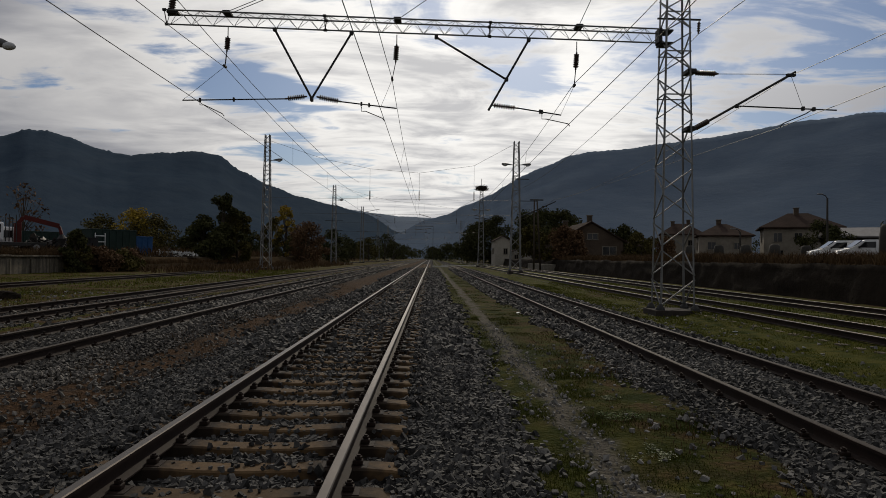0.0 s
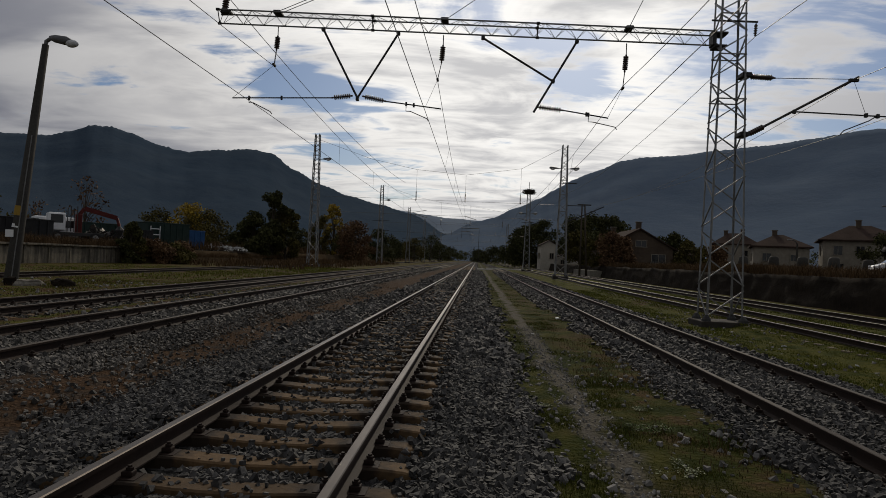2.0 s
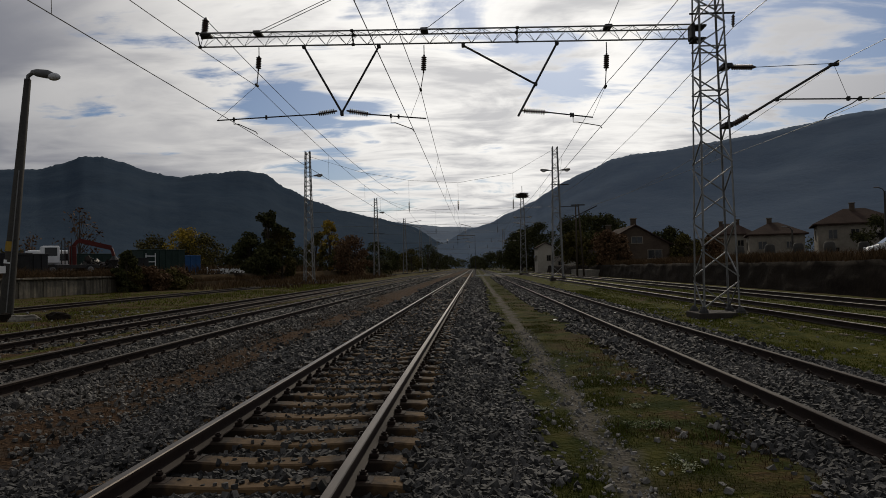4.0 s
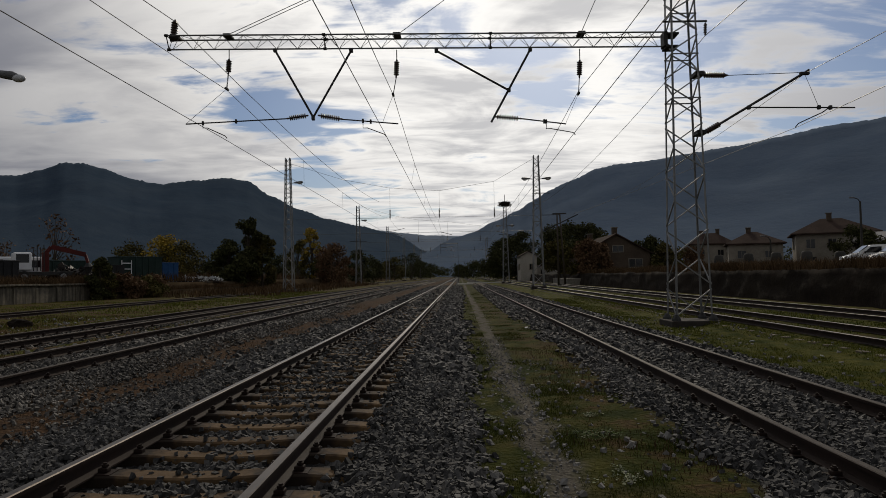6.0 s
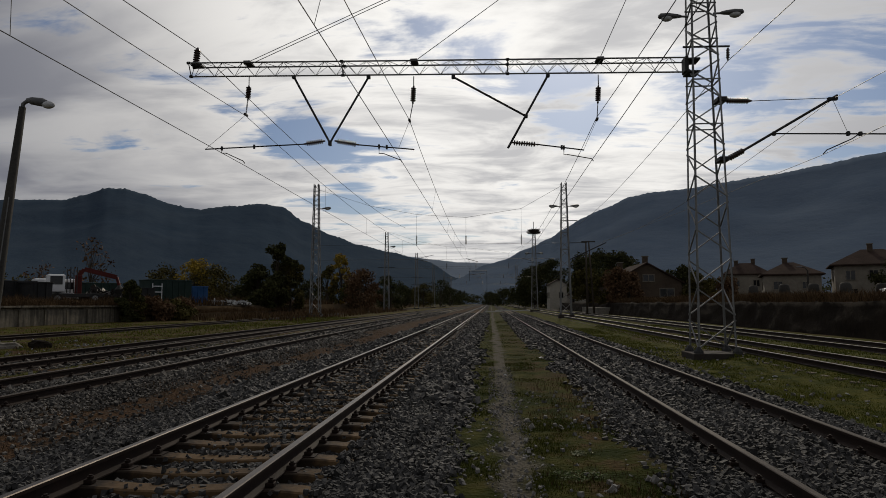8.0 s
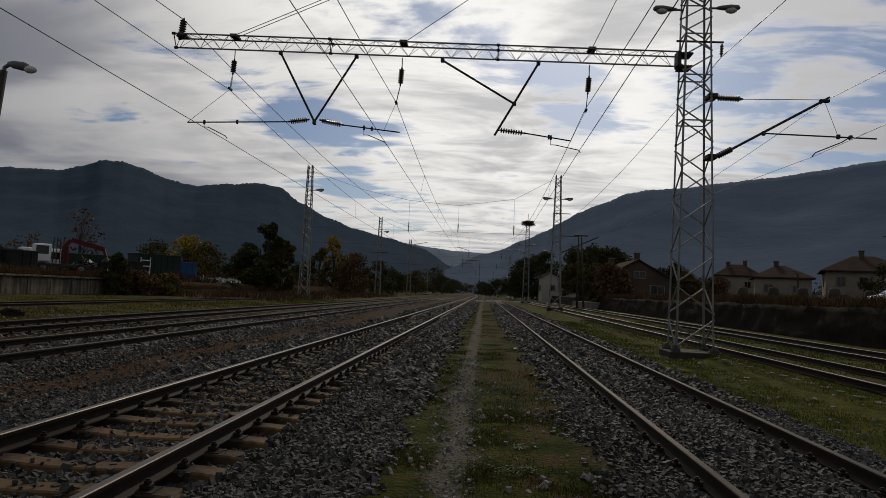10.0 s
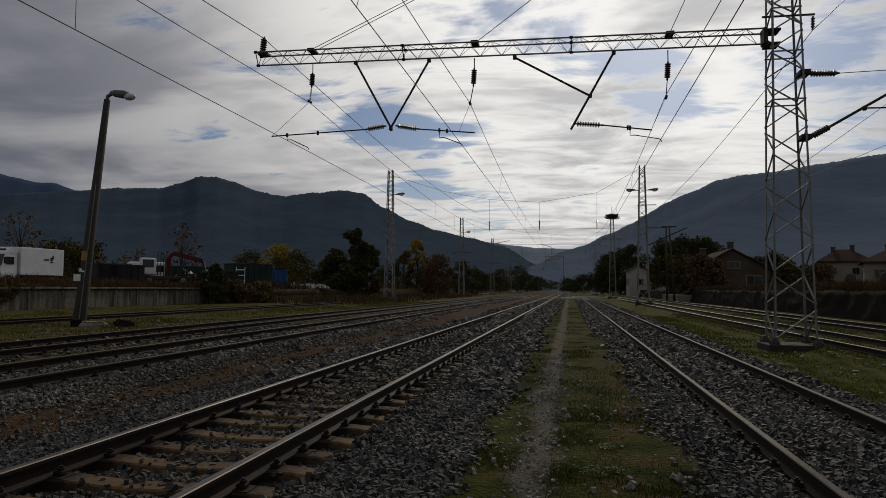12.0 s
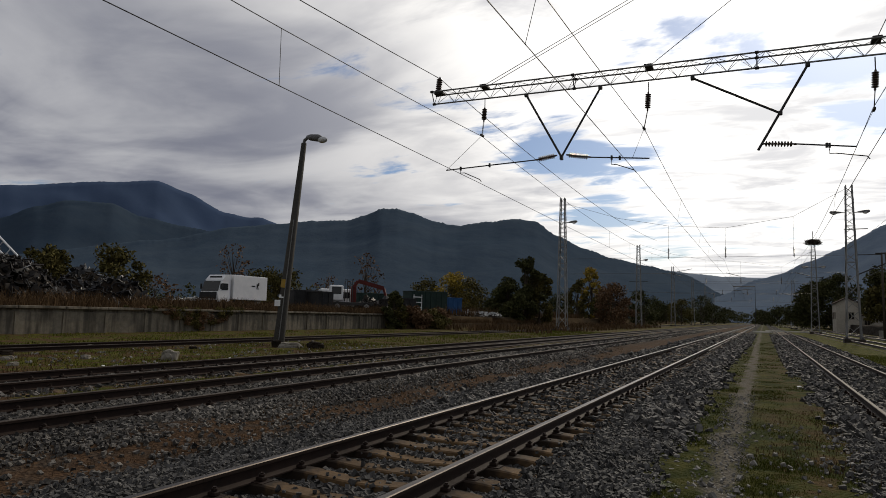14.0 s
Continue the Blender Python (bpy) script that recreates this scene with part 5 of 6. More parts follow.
q = [bm.verts.new(p) for p in ((-1.04, -3.20, 1.56), (1.04, -3.20, 1.56), (1.0, -2.86, 2.5), (-1.0, -2.86, 2.5))]
bm.faces.new(q)
g = bmesh.ops.extrude_face_region(bm, geom=bm.faces[:])
bmesh.ops.translate(bm, vec=(0, 0.025, 0.0), verts=[e for e in g["geom"] if isinstance(e, bmesh.types.BMVert)])
part("windscreen", bm, GLASS_DARK, lorry, "dark windscreen")
for s in (-1, 1):
    part("side_window", box((s * 1.11, -2.4, 1.98), (0.03, 0.8, 0.62), 0.01), GLASS_DARK, lorry)
    part("mirror", box((s * 1.25, -3.0, 2.0), (0.16, 0.12, 0.5), 0.03), BLACK_PAINT, lorry)
    part("headlight", box((s * 0.85, -3.3, 0.85), (0.34, 0.06, 0.2), 0.02), LAMP_GLASS, lorry)
    wheel(lorry, (s * 0.98, -2.5, 0.42), 0.42, 0.28, "x")
    wheel(lorry, (s * 0.98, 1.9, 0.42), 0.42, 0.34, "x")
part("grille", box((0, -3.33, 1.16), (2.1, 0.06, 0.62), 0.02), BLACK_PAINT, lorry)
part("bumper", box((0, -3.32, 0.62), (2.2, 0.14, 0.3), 0.04), BLACK_PAINT, lorry)
bm = bmesh.new()
for dy, dz, sy, sz in ((-0.25, 0.0, 0.5, 0.12), (0.3, 0.05, 0.22, 0.34), (0.46, 0.22, 0.16, 0.3), (0.35, -0.22, 0.34, 0.08)):
    box((1.19, 1.5 + dy, 2.2 + dz), (0.012, sy, sz), 0.0, bm=bm)
part("side_mark", bm, BLACK_PAINT, lorry, "plain dark mark on the box side")
bm = bmesh.new()
box((0, -2.55, 2.9), (1.5, 0.02, 0.14), bm=bm, m=Matrix.Translation((0, 0.06, 0)))
part("roof_mark", bm, BLACK_PAINT, lorry)


# ---- the scrap yard ----
def container(place, rz, size, paint, label):
    """An open steel skip with ribs and a rim."""
    c = thing("container", place, label, "container", "yard containers", rz=rz)
    l, w, h = size
    for nm, cc, ss in (("floor_plate", (0, 0, 0.12), (l, w, 0.1)), ("side_wall", (0, -w / 2, h / 2 + 0.05), (l, 0.06, h)), ("side_wall", (0, w / 2, h / 2 + 0.05), (l, 0.06, h)), ("end_wall", (-l / 2, 0, h / 2 + 0.05), (0.06, w, h)), ("end_wall", (l / 2, 0, h / 2 + 0.05), (0.06, w, h))):
        part(nm, box(cc, ss, 0.01), paint, c)
    for k in range(int(l / 0.7)):
        for s in (-1, 1):
            part("rib", box((-l / 2 + 0.35 + 0.7 * k, s * (w / 2 + 0.06), h / 2), (0.1, 0.1, h), 0.01), paint, c)
    for s in (-1, 1):
        part("rim", box((0, s * w / 2, h + 0.06), (l + 0.1, 0.14, 0.12), 0.02), paint, c)
        part("rib", box((s * (l / 2 + 0.05), 0, h + 0.06), (0.12, w, 0.12), 0.02), paint, c)
    if h > 2.3:
        for k in range(3):
            part("ladder_rung", box((-l / 2 + 0.7, -w / 2 - 0.14, 0.6 + 0.6 * k), (1.1, 0.06, 0.1), 0.01), WHITE_PAINT, c, "white painted rung")
        for s in (-1, 1):
            part("ladder_rail", box((-l / 2 + 0.7 + s * 0.5, -w / 2 - 0.14, 1.2), (0.07, 0.06, 1.8), 0.01), WHITE_PAINT, c, "white painted ladder rail")


for az, r, rz, size, paint, lb in ((-37.3, 62, 60, (2.6, 2.0, 1.7), BLACK_PAINT, "dark open steel skip in the scrap yard"), (-36.0, 61, 75, (1.6, 2.0, 1.6), BLACK_PAINT, "narrow dark skip beside another skip"),
                                   (-29.2, 74, 55, (3.2, 2.3, 1.5), BLACK_PAINT, "dark open container behind the bushes"), (-26.9, 76, 55, (4.6, 2.3, 2.4), GREEN_DARK, "dark green ribbed steel container"),
                                   (-25.0, 82, 55, (3.0, 2.3, 1.9), BLUE_PAINT, "bright blue steel container"), (-32.0, 72, 50, (4.2, 2.2, 1.9), GREEN_DARK, "dark green lorry body behind the loader")):
    x, y = polar(az, r, 3.2)
    container((x, y, 1.55), rz, size, paint, lb)
x, y = polar(-33.3, 64, 3.2)
ldr = thing("scrap_loader", (x, y, 1.55), "scrap loader with a red folding crane arm", "loader", rz=40)
part("bed", box((0, 0, 0.7), (4.2, 2.0, 0.3), 0.03), DARK_STEEL, ldr)
part("cab", box((-1.5, 0, 1.7), (1.3, 1.8, 1.5), 0.12), WHITE_PAINT, ldr, "white operator cab")
part("cab_window", box((-1.5, -0.9, 1.95), (0.9, 0.05, 0.7), 0.02), GLASS_DARK, ldr)
part("column", box((0.2, 0, 1.6), (0.5, 0.5, 1.7), 0.05), RUSTY_RED, ldr)
for a, b, w in (((0.2, 0, 2.35), (0.6, -0.1, 2.95), 0.2), ((0.6, -0.1, 2.95), (3.1, -0.4, 2.3), 0.27), ((3.1, -0.4, 2.3), (3.3, -0.5, 1.6), 0.15)):
    part("boom", bar(a, b, w, 4), RUSTY_RED, ldr, "faded red crane boom")
part("grapple", lathe((3.3, -0.5, 1.6), (3.35, -0.5, 0.7), ((0, 0.1), (0.4, 0.4), (1, 0.15)), 8), DARK_STEEL, ldr)
for px in (-1.4, 1.4):
    for s in (-1, 1):
        wheel(ldr, (px, s * 0.9, 0.45), 0.45, 0.3)
for k in range(4):
    part("stake", bar((-0.7 + 0.25 * k, -0.6, 0.9), (-0.7 + 0.25 * k, -0.6 + 0.1 * k, 2.9 + 0.2 * (k % 2)), 0.04, 5), DARK_STEEL, ldr)
x, y = polar(-34.6, 66, 3.2)
cv = thing("caravan", (x, y, 1.5), "white cabin trailer with dark windows", "trailer", rz=42)
part("body", box((0, 0, 1.3), (3.4, 2.0, 1.8), 0.12), WHITE_PAINT, cv)
part("window", box((0.6, -1.01, 1.6), (1.3, 0.05, 0.6), 0.02), GLASS_DARK, cv)
part("window", box((-0.9, -1.01, 1.6), (0.7, 0.05, 0.6), 0.02), GLASS_DARK, cv)
for s in (-1, 1):
    wheel(cv, (0.2, s * 0.9, 0.38), 0.36, 0.22)


def heap(name, centre, rx, ry, h, n, material, label, seed, piece=0.6, category="scrap heap", mound=True):
    """A mound with many bent sheets and bars sticking out of it."""
    rng = np.random.default_rng(seed)
    vs, fs = [], []
    k = 28
    for j in range(k + 1):
        for i in range(k + 1):
            u, v = 2 * i / k - 1, 2 * j / k - 1
            r = math.hypot(u, v)
            z = h * max(0, 1 - r ** 2.2) * (0.75 + 0.5 * noise.noise((u * 2.3, v * 2.3, seed)))
            vs.append((centre[0] + u * rx, centre[1] + v * ry, centre[2] + z - 0.3))
    for j in range(k):
        for i in range(k):
            q = j * (k + 1) + i
            fs.append((q, q + 1, q + k + 2, q + k + 1))
    if mound:
        tagged(raw("mound", vs, fs, DARK_STONE), "dark earthy mound under the waste", "mound", kind="stuff")
    vs, fs = [], []
    for q in range(n):
        r, a = rng.random() ** 0.55 * 0.95, rng.random() * 6.283
        u, v = r * math.cos(a), r * math.sin(a)
        z = h * max(0, 1 - r ** 2.2) * (0.75 + 0.5 * noise.noise((u * 2.3, v * 2.3, seed)))
        c = np.array([centre[0] + u * rx, centre[1] + v * ry, centre[2] + z - 0.2])
        d = rng.normal(size=3)
        d /= np.linalg.norm(d)
        e = np.cross(d, rng.normal(size=3))
        e /= np.linalg.norm(e)
        f = np.cross(d, e)
        l, w, th = piece * (0.3 + 1.6 * rng.random() ** 2), piece * (0.05 + 0.5 * rng.random() ** 3), 0.012 + 0.03 * rng.random()
        bend = f * piece * 0.25 * rng.normal()
        o = len(vs)
        for s1, off in ((-1, 0), (0, 1), (1, 0)):
            for s2, s3 in ((-1, -1), (1, -1), (1, 1), (-1, 1)):
                vs.append(tuple(c + d * l * s1 * 0.7 + e * w * s2 + f * th * s3 + bend * off))
        for b in (0, 4):
            for i in range(4):
                fs.append((o + b + i, o + b + (i + 1) % 4, o + b + 4 + (i + 1) % 4, o + b + 4 + i))
        fs += [(o + 3, o + 2, o + 1, o), (o + 8, o + 9, o + 10, o + 11)]
    tagged(raw(name, vs, fs, material), label, category, kind="stuff")


heap("scrap_heap", (-43.6, 20.4, 1.4), 12.5, 9.0, 5.8, 3600, SCRAP, "tall dark heap of mixed scrap metal in the yard", 3, 0.42)
heap("scrap_heap", (-46.0, 9.0, 1.4), 10, 8, 5.8, 2000, SCRAP, "tall dark heap of mixed scrap metal in the yard", 4, 0.5)
heap("rubbish_mound", (-42.4, 32.4, 1.3), 5.2, 4.6, 3.3, 900, mat("black_plastic_rubbish", (0.004, 0.004, 0.0045), (0.014, 0.014, 0.015), 0.45, 4, 1, 0.2, spec=0.4, rand=-0.6), "black mound of plastic rubbish between two bushes", 9, 0.4, "rubbish mound")
PALE = mat("pale_plastic_waste", (0.32, 0.32, 0.31), (0.6, 0.6, 0.58), 0.7, 3, 1, 0.2, rand=-0.4)
heap("waste_heap", (-47.5, 46.5, 1.6), 4.5, 3.5, 1.1, 500, PALE, "low heap of white plastic waste behind the lorry", 5, 0.3, "waste heap")
BRIGHT = mat("bright_torn_sheet", (0.16, 0.16, 0.155), (0.42, 0.42, 0.41), 0.45, 3, 1, 0.2, 0.4, rand=-0.6)
heap("torn_sheets", (-43.6, 20.4, 1.45), 12.5, 9.0, 5.8, 230, BRIGHT, "pale bent metal sheets lying on the scrap heap", 3, 0.36, mound=False)
heap("torn_sheets", (-46.0, 9.0, 1.45), 10, 8, 5.8, 150, BRIGHT, "pale bent metal sheets lying on the scrap heap", 4, 0.36, mound=False)
for az, r, h, seed in ((-36.0, 66, 1.3, 11), (-31.6, 67, 1.7, 12), (-29.6, 70, 1.5, 13)):
    x, y = polar(az, r, 3.2)
    heap("scrap_pile", (x, y, 1.5), 2.6, 2.2, h, 260, SCRAP, "dark pile of scrap metal among the yard containers", seed, 0.5)
for az, r, seed in ((-22.9, 84, 14), (-21.6, 86, 15)):
    x, y = polar(az, r, 3.2)
    heap("waste_heap", (x, y, 1.5), 2.6, 1.6, 0.8, 110, PALE, "low heap of pale waste beside the blue container", seed, 0.26, "waste heap")
fr = thing("bed_frame", (-39.9, 23.5, 5.3), "white tubular metal frame leaning on the scrap heap", "metal frame")
pts = [Vector(p) for p in ((0, 0, 0), (1.9, 0.5, -1.55), (2.3, 0.6, -1.1), (0.45, 0.1, 0.45))]
for a, b in zip(pts, pts[1:] + pts[:1]):
    part("tube", bar(a, b, 0.06, 6), WHITE_PAINT, fr)
for t in (0.3, 0.6, 0.85):
    part("tube", bar(pts[0].lerp(pts[1], t), pts[3].lerp(pts[2], t), 0.03, 6), WHITE_PAINT, fr)

# ---- the leaning lamp post ----
lamp = thing("lamp_post", (-15.2, 21.8, -0.1), "leaning grey concrete lamp post with a drooping lamp head", "lamp post")
top = Vector((0.87, 0.0, 8.75))
post = part("post", lathe((0, 0, -0.2), top, ((0, 0.25), (0.03, 0.24), (1, 0.115)), 10), POLE_CONC, lamp, smooth=True)
d = top.normalized()
for a, b, m_, lb in ((0.29, 0.33, YELLOW_PAINT, "faded yellow band"), (0.24, 0.255, WHITE_PAINT, "white notice plate")):
    rr = 0.24 - 0.125 * a + 0.006
    part("band" if m_ is YELLOW_PAINT else "notice_plate", lathe(top * a, top * b, ((0, rr), (1, rr - 0.003)), 10), m_, post, lb)
part("notice_plate", box(top * 0.215 + Vector((-0.12, -0.24, 0)), (0.3, 0.02, 0.26), 0.0), WHITE_PAINT, post, "small white notice plate")
part("cable_duct", bar(top * 0.02 + Vector((0.16, -0.19, 0)), top * 0.62 + Vector((0.1, -0.14, 0)), 0.018, 6), STEEL, post, "thin steel cable duct")
part("bracket", polyline([top * 0.985, top + Vector((0.02, 0, 0.12)), top + Vector((0.22, 0, 0.25)), top + Vector((0.5, 0, 0.25))], 0.07, 8), GREY_PLASTIC, lamp)
hd = part("lamp_head", lathe(top + Vector((0.15, 0, 0.26)), top + Vector((0.98, 0, 0.12)), ((0, 0.07), (0.25, 0.14), (0.7, 0.16), (1, 0.08)), 12), GREY_PLASTIC, lamp, "grey lamp head", True)
bm = bmesh.new()
bmesh.ops.create_uvsphere(bm, u_segments=12, v_segments=8, radius=1, matrix=Matrix.Translation(top + Vector((0.98, 0, 0.06))) @ Matrix.Diagonal((0.24, 0.15, 0.14, 1)))
part("bowl", bm, LAMP_GLASS, hd, "clear glass bowl", True)


def rock(place, size, seed, label, material=CONCRETE):
    bm = bmesh.new()
    bmesh.ops.create_icosphere(bm, subdivisions=3, radius=1)
    for v in bm.verts:
        p = v.co.copy()
        v.co = Vector([math.copysign(abs(c) ** 0.6, c) for c in p]) * (0.75 + 0.35 * noise.noise(p * 1.3 + Vector((seed, 0, 0))) + 0.06 * noise.noise(p * 6))
        v.co = Vector((v.co.x * size[0], v.co.y * size[1], v.co.z * size[2]))
    ob = solo("boulder", bm, material, label, "rock", "rubble beside the siding")
    ob.matrix_basis = pose(*place, 0, 0, seed * 37)


rock((-12.0, 13.4, 0.08), (0.30, 0.26, 0.24), 1, "pale broken concrete lump on the grass")
rock((-14.1, 21.2, 0.05), (0.55, 0.4, 0.2), 2, "flat grey boulder at the foot of the lamp post")
rock((-14.55, 21.0, 0.06), (0.25, 0.25, 0.28), 3, "dark stone lump beside the lamp post", DARK_STONE)
rock((-13.0, 21.5, 0.06), (0.6, 0.35, 0.24), 4, "dark broken slab near the lamp post", DARK_STONE)
for k, (px, py, s) in enumerate(((-15.6, 9.2, 0.28), (-14.8, 10.6, 0.2), (-16.5, 11.5, 0.3), (-13.9, 12.2, 0.22), (-17.2, 8.6, 0.3), (-18.3, 15.5, 0.2), (-15.5, 17.5, 0.2), (-13.2, 9.8, 0.16), (-20, 13.2, 0.25))):
    rock((px, py, 0.0), (s, s * 0.8, s * 0.55), 10 + k, "rough stone lying in the weeds", CONCRETE if k % 2 else DARK_STONE)


# ---- ballast stones, grass and weeds ----
def between_sleepers(p, rng):
    """Fewer stones on the sleepers of the main track and none on its rails."""
    x, y = p[:, 0], p[:, 1]
    ph = np.abs(((y - MAIN_FIRST + MAIN_PITCH / 2) % MAIN_PITCH) - MAIN_PITCH / 2)
    on = (ph < 0.115) & (np.abs(x) < 1.27)
    middle = np.abs(x) < 0.38
    cover = np.where(middle, 0.10, np.where(x < -0.85, 0.88, np.where(x > 1.12, 0.75, 0.08)))
    cover = np.minimum(0.95, cover + np.clip((y - 6.5) * 0.06, 0, 0.4))
    bare = on & (rng.random(len(p)) > cover)
    rails = np.abs(np.abs(x) - 0.75) < 0.11
    return ~bare & ~rails


def scatter_stones(name, zones, seed, label, material=STONE):
    """Angular crushed stones; zones: x0, x1, y0, y1, stones to the square metre, size, lift."""
    rng = np.random.default_rng(seed)
    cube = np.array([(x, y, z) for z in (-1, 1) for y in (-1, 1) for x in (-1, 1)], float)
    quads = np.array([(0, 2, 3, 1), (4, 5, 7, 6), (0, 1, 5, 4), (2, 6, 7, 3), (0, 4, 6, 2), (1, 3, 7, 5)])
    av, af, o = [], [], 0
    for x0, x1, y0, y1, dens, size, keep in zones:
        n = int((x1 - x0) * (y1 - y0) * dens)
        p = np.stack([rng.uniform(x0, x1, n), rng.uniform(y0, y1, n)], 1)
        if keep:
            p = p[keep(p, rng)]
            n = len(p)
        z = np.array([bed(x) for x in p[:, 0]]) + rng.uniform(-0.018, 0.022, n)
        if keep is between_sleepers:
            z = z + np.where((np.abs(((p[:, 1] - MAIN_FIRST + MAIN_PITCH / 2) % MAIN_PITCH) - MAIN_PITCH / 2) < 0.115) & (np.abs(p[:, 0]) < 1.27), 0.05, 0.0)
        if keep is between_sleepers:
            z = z - np.where((np.abs(((p[:, 1] - MAIN_FIRST + MAIN_PITCH / 2) % MAIN_PITCH) - MAIN_PITCH / 2) > 0.115) & (np.abs(np.abs(p[:, 0]) - 0.75) < 0.3), 0.02, 0.0)
        s = size * (0.55 + 0.9 * rng.random((n, 1, 1)) ** 1.5) * np.array([1.12, 0.92, 0.90])
        v = cube[None] * (0.45 + 0.55 * rng.random((n, 8, 3))) * s
        a = rng.random(n) * 6.283
        c, q = np.cos(a)[:, None], np.sin(a)[:, None]
        t = rng.normal(0, 0.5, (n, 1))
        x, y, zz = v[..., 0], v[..., 1], v[..., 2]
        zz, x = zz + t * x, x - t * zz
        v = np.stack([x * c - y * q + p[:, :1], x * q + y * c + p[:, 1:], zz + z[:, None]], -1)
        av.append(v.reshape(-1, 3))
        af.append((quads[None] + (o + 8 * np.arange(n))[:, None, None]).reshape(-1, 4))
        o += 8 * n
    ob = raw(name, np.concatenate(av).tolist(), np.concatenate(af).tolist(), material)
    return tagged(ob, label, "ballast", kind="stuff")


def off_rails(c, w=0.1):
    return lambda p, rng: np.abs(np.abs(p[:, 0] - c) - 0.75) > w


def ragged(edge_lo, edge_hi):
    """Keeps stones inside a strip whose edges wander."""
    def keep(p, rng):
        wob = np.array([0.35 * noise.noise((q * 0.7, 3.3, 0)) + 0.12 * noise.noise((q * 3.1, 7, 0)) for q in p[:, 1]])
        soft = rng.normal(0, 0.12, len(p))
        return (p[:, 0] > edge_lo + wob + soft) & (p[:, 0] < edge_hi + wob + soft)
    return keep


def patchy(scale, level):
    return lambda p, rng: np.array([noise.noise((a * scale, b * scale, 9)) for a, b in p]) + rng.normal(0, 0.15, len(p)) > level


scatter_stones("ballast_stones", [
    (-1.55, 1.55, -2.5, 2.2, 420, 0.034, between_sleepers), (-1.55, 1.55, 2.2, 9.5, 1500, 0.0225, between_sleepers), (-1.55, 1.55, 9.5, 20, 450, 0.036, between_sleepers), (-1.6, 1.6, 20, 42, 90, 0.055, between_sleepers), (-1.6, 1.6, 42, 95, 30, 0.07, between_sleepers)],
    1, "grey crushed ballast between the main track's sleepers")
scatter_stones("ballast_stones", [(1.2, 2.6, -2.5, 2.0, 450, 0.036, ragged(1.2, 2.12)), (-2.7, -1.2, -2.5, 2.2, 420, 0.036, ragged(-2.25, -1.2)), (1.2, 2.6, 2.0, 9.5, 2200, 0.0225, ragged(1.2, 2.12)), (1.2, 2.6, 9.5, 20, 330, 0.045, ragged(1.2, 2.12)), (1.2, 2.6, 20, 44, 90, 0.06, ragged(1.2, 2.1)), (1.2, 2.4, 44, 95, 28, 0.075, None), (-2.3, -1.2, 44, 95, 28, 0.075, None),
                                  (-2.7, -1.2, 2.2, 10, 1900, 0.021, ragged(-2.15, -1.2)), (-2.7, -1.2, 10, 22, 300, 0.045, ragged(-2.25, -1.2)), (-2.3, -1.2, 22, 44, 80, 0.06, ragged(-2.0, -1.2))],
               2, "grey crushed ballast on the main track's shoulders")
scatter_stones("ballast_stones", [(3.9, 7.6, -2.5, 3.2, 260, 0.04, lambda p, rng: ragged(4.2, 7.35)(p, rng) & off_rails(5.77)(p, rng)), (3.9, 7.6, 3.2, 11, 1150, 0.0235, lambda p, rng: ragged(4.2, 7.35)(p, rng) & off_rails(5.77)(p, rng)), (3.9, 7.6, 11, 22, 220, 0.042, lambda p, rng: ragged(4.2, 7.35)(p, rng) & off_rails(5.77)(p, rng)), (3.9, 7.6, 22, 44, 60, 0.055, off_rails(5.77)), (3.9, 7.6, 44, 95, 20, 0.075, off_rails(5.77))],
               3, "grey crushed ballast round the eastern track")
scatter_stones("ballast_stones", [(-4.0, -2.9, 2, 12, 800, 0.019, None), (-4.0, -2.9, 12, 30, 190, 0.030, None), (-3.1, -2.0, 2, 14, 70, 0.020, None), (-6.4, -3.2, 2.4, 12, 560, 0.026, lambda p, rng: ragged(-6.3, -3.5)(p, rng) & off_rails(-4.75)(p, rng)), (-6.4, -3.5, 12, 26, 150, 0.046, off_rails(-4.75)), (-6.4, -3.5, 26, 46, 40, 0.06, off_rails(-4.75)), (-6.4, -3.5, 46, 95, 16, 0.075, off_rails(-4.75)),
                                  (-3.0, -1.9, 2.4, 26, 200, 0.022, patchy(0.9, 0.2)), (-9.8, -7.0, 3, 24, 60, 0.034, off_rails(-8.4))],
               4, "dark crushed ballast round the western tracks", DUSTY_STONE)
scatter_stones("gravel", [(2.55, 3.05, 2, 16, 260, 0.011, None), (2.1, 4.3, 2, 12, 22, 0.022, None), (7.3, 10, 6, 26, 6, 0.03, None), (-17, -10, 6, 26, 3.0, 0.04, None)], 5, "small pale gravel on the trodden path and grass", mat("pale_gravel", (0.10, 0.095, 0.088), (0.22, 0.21, 0.195), 0.85, 25, 0.5, 0.3, rand=-0.4))


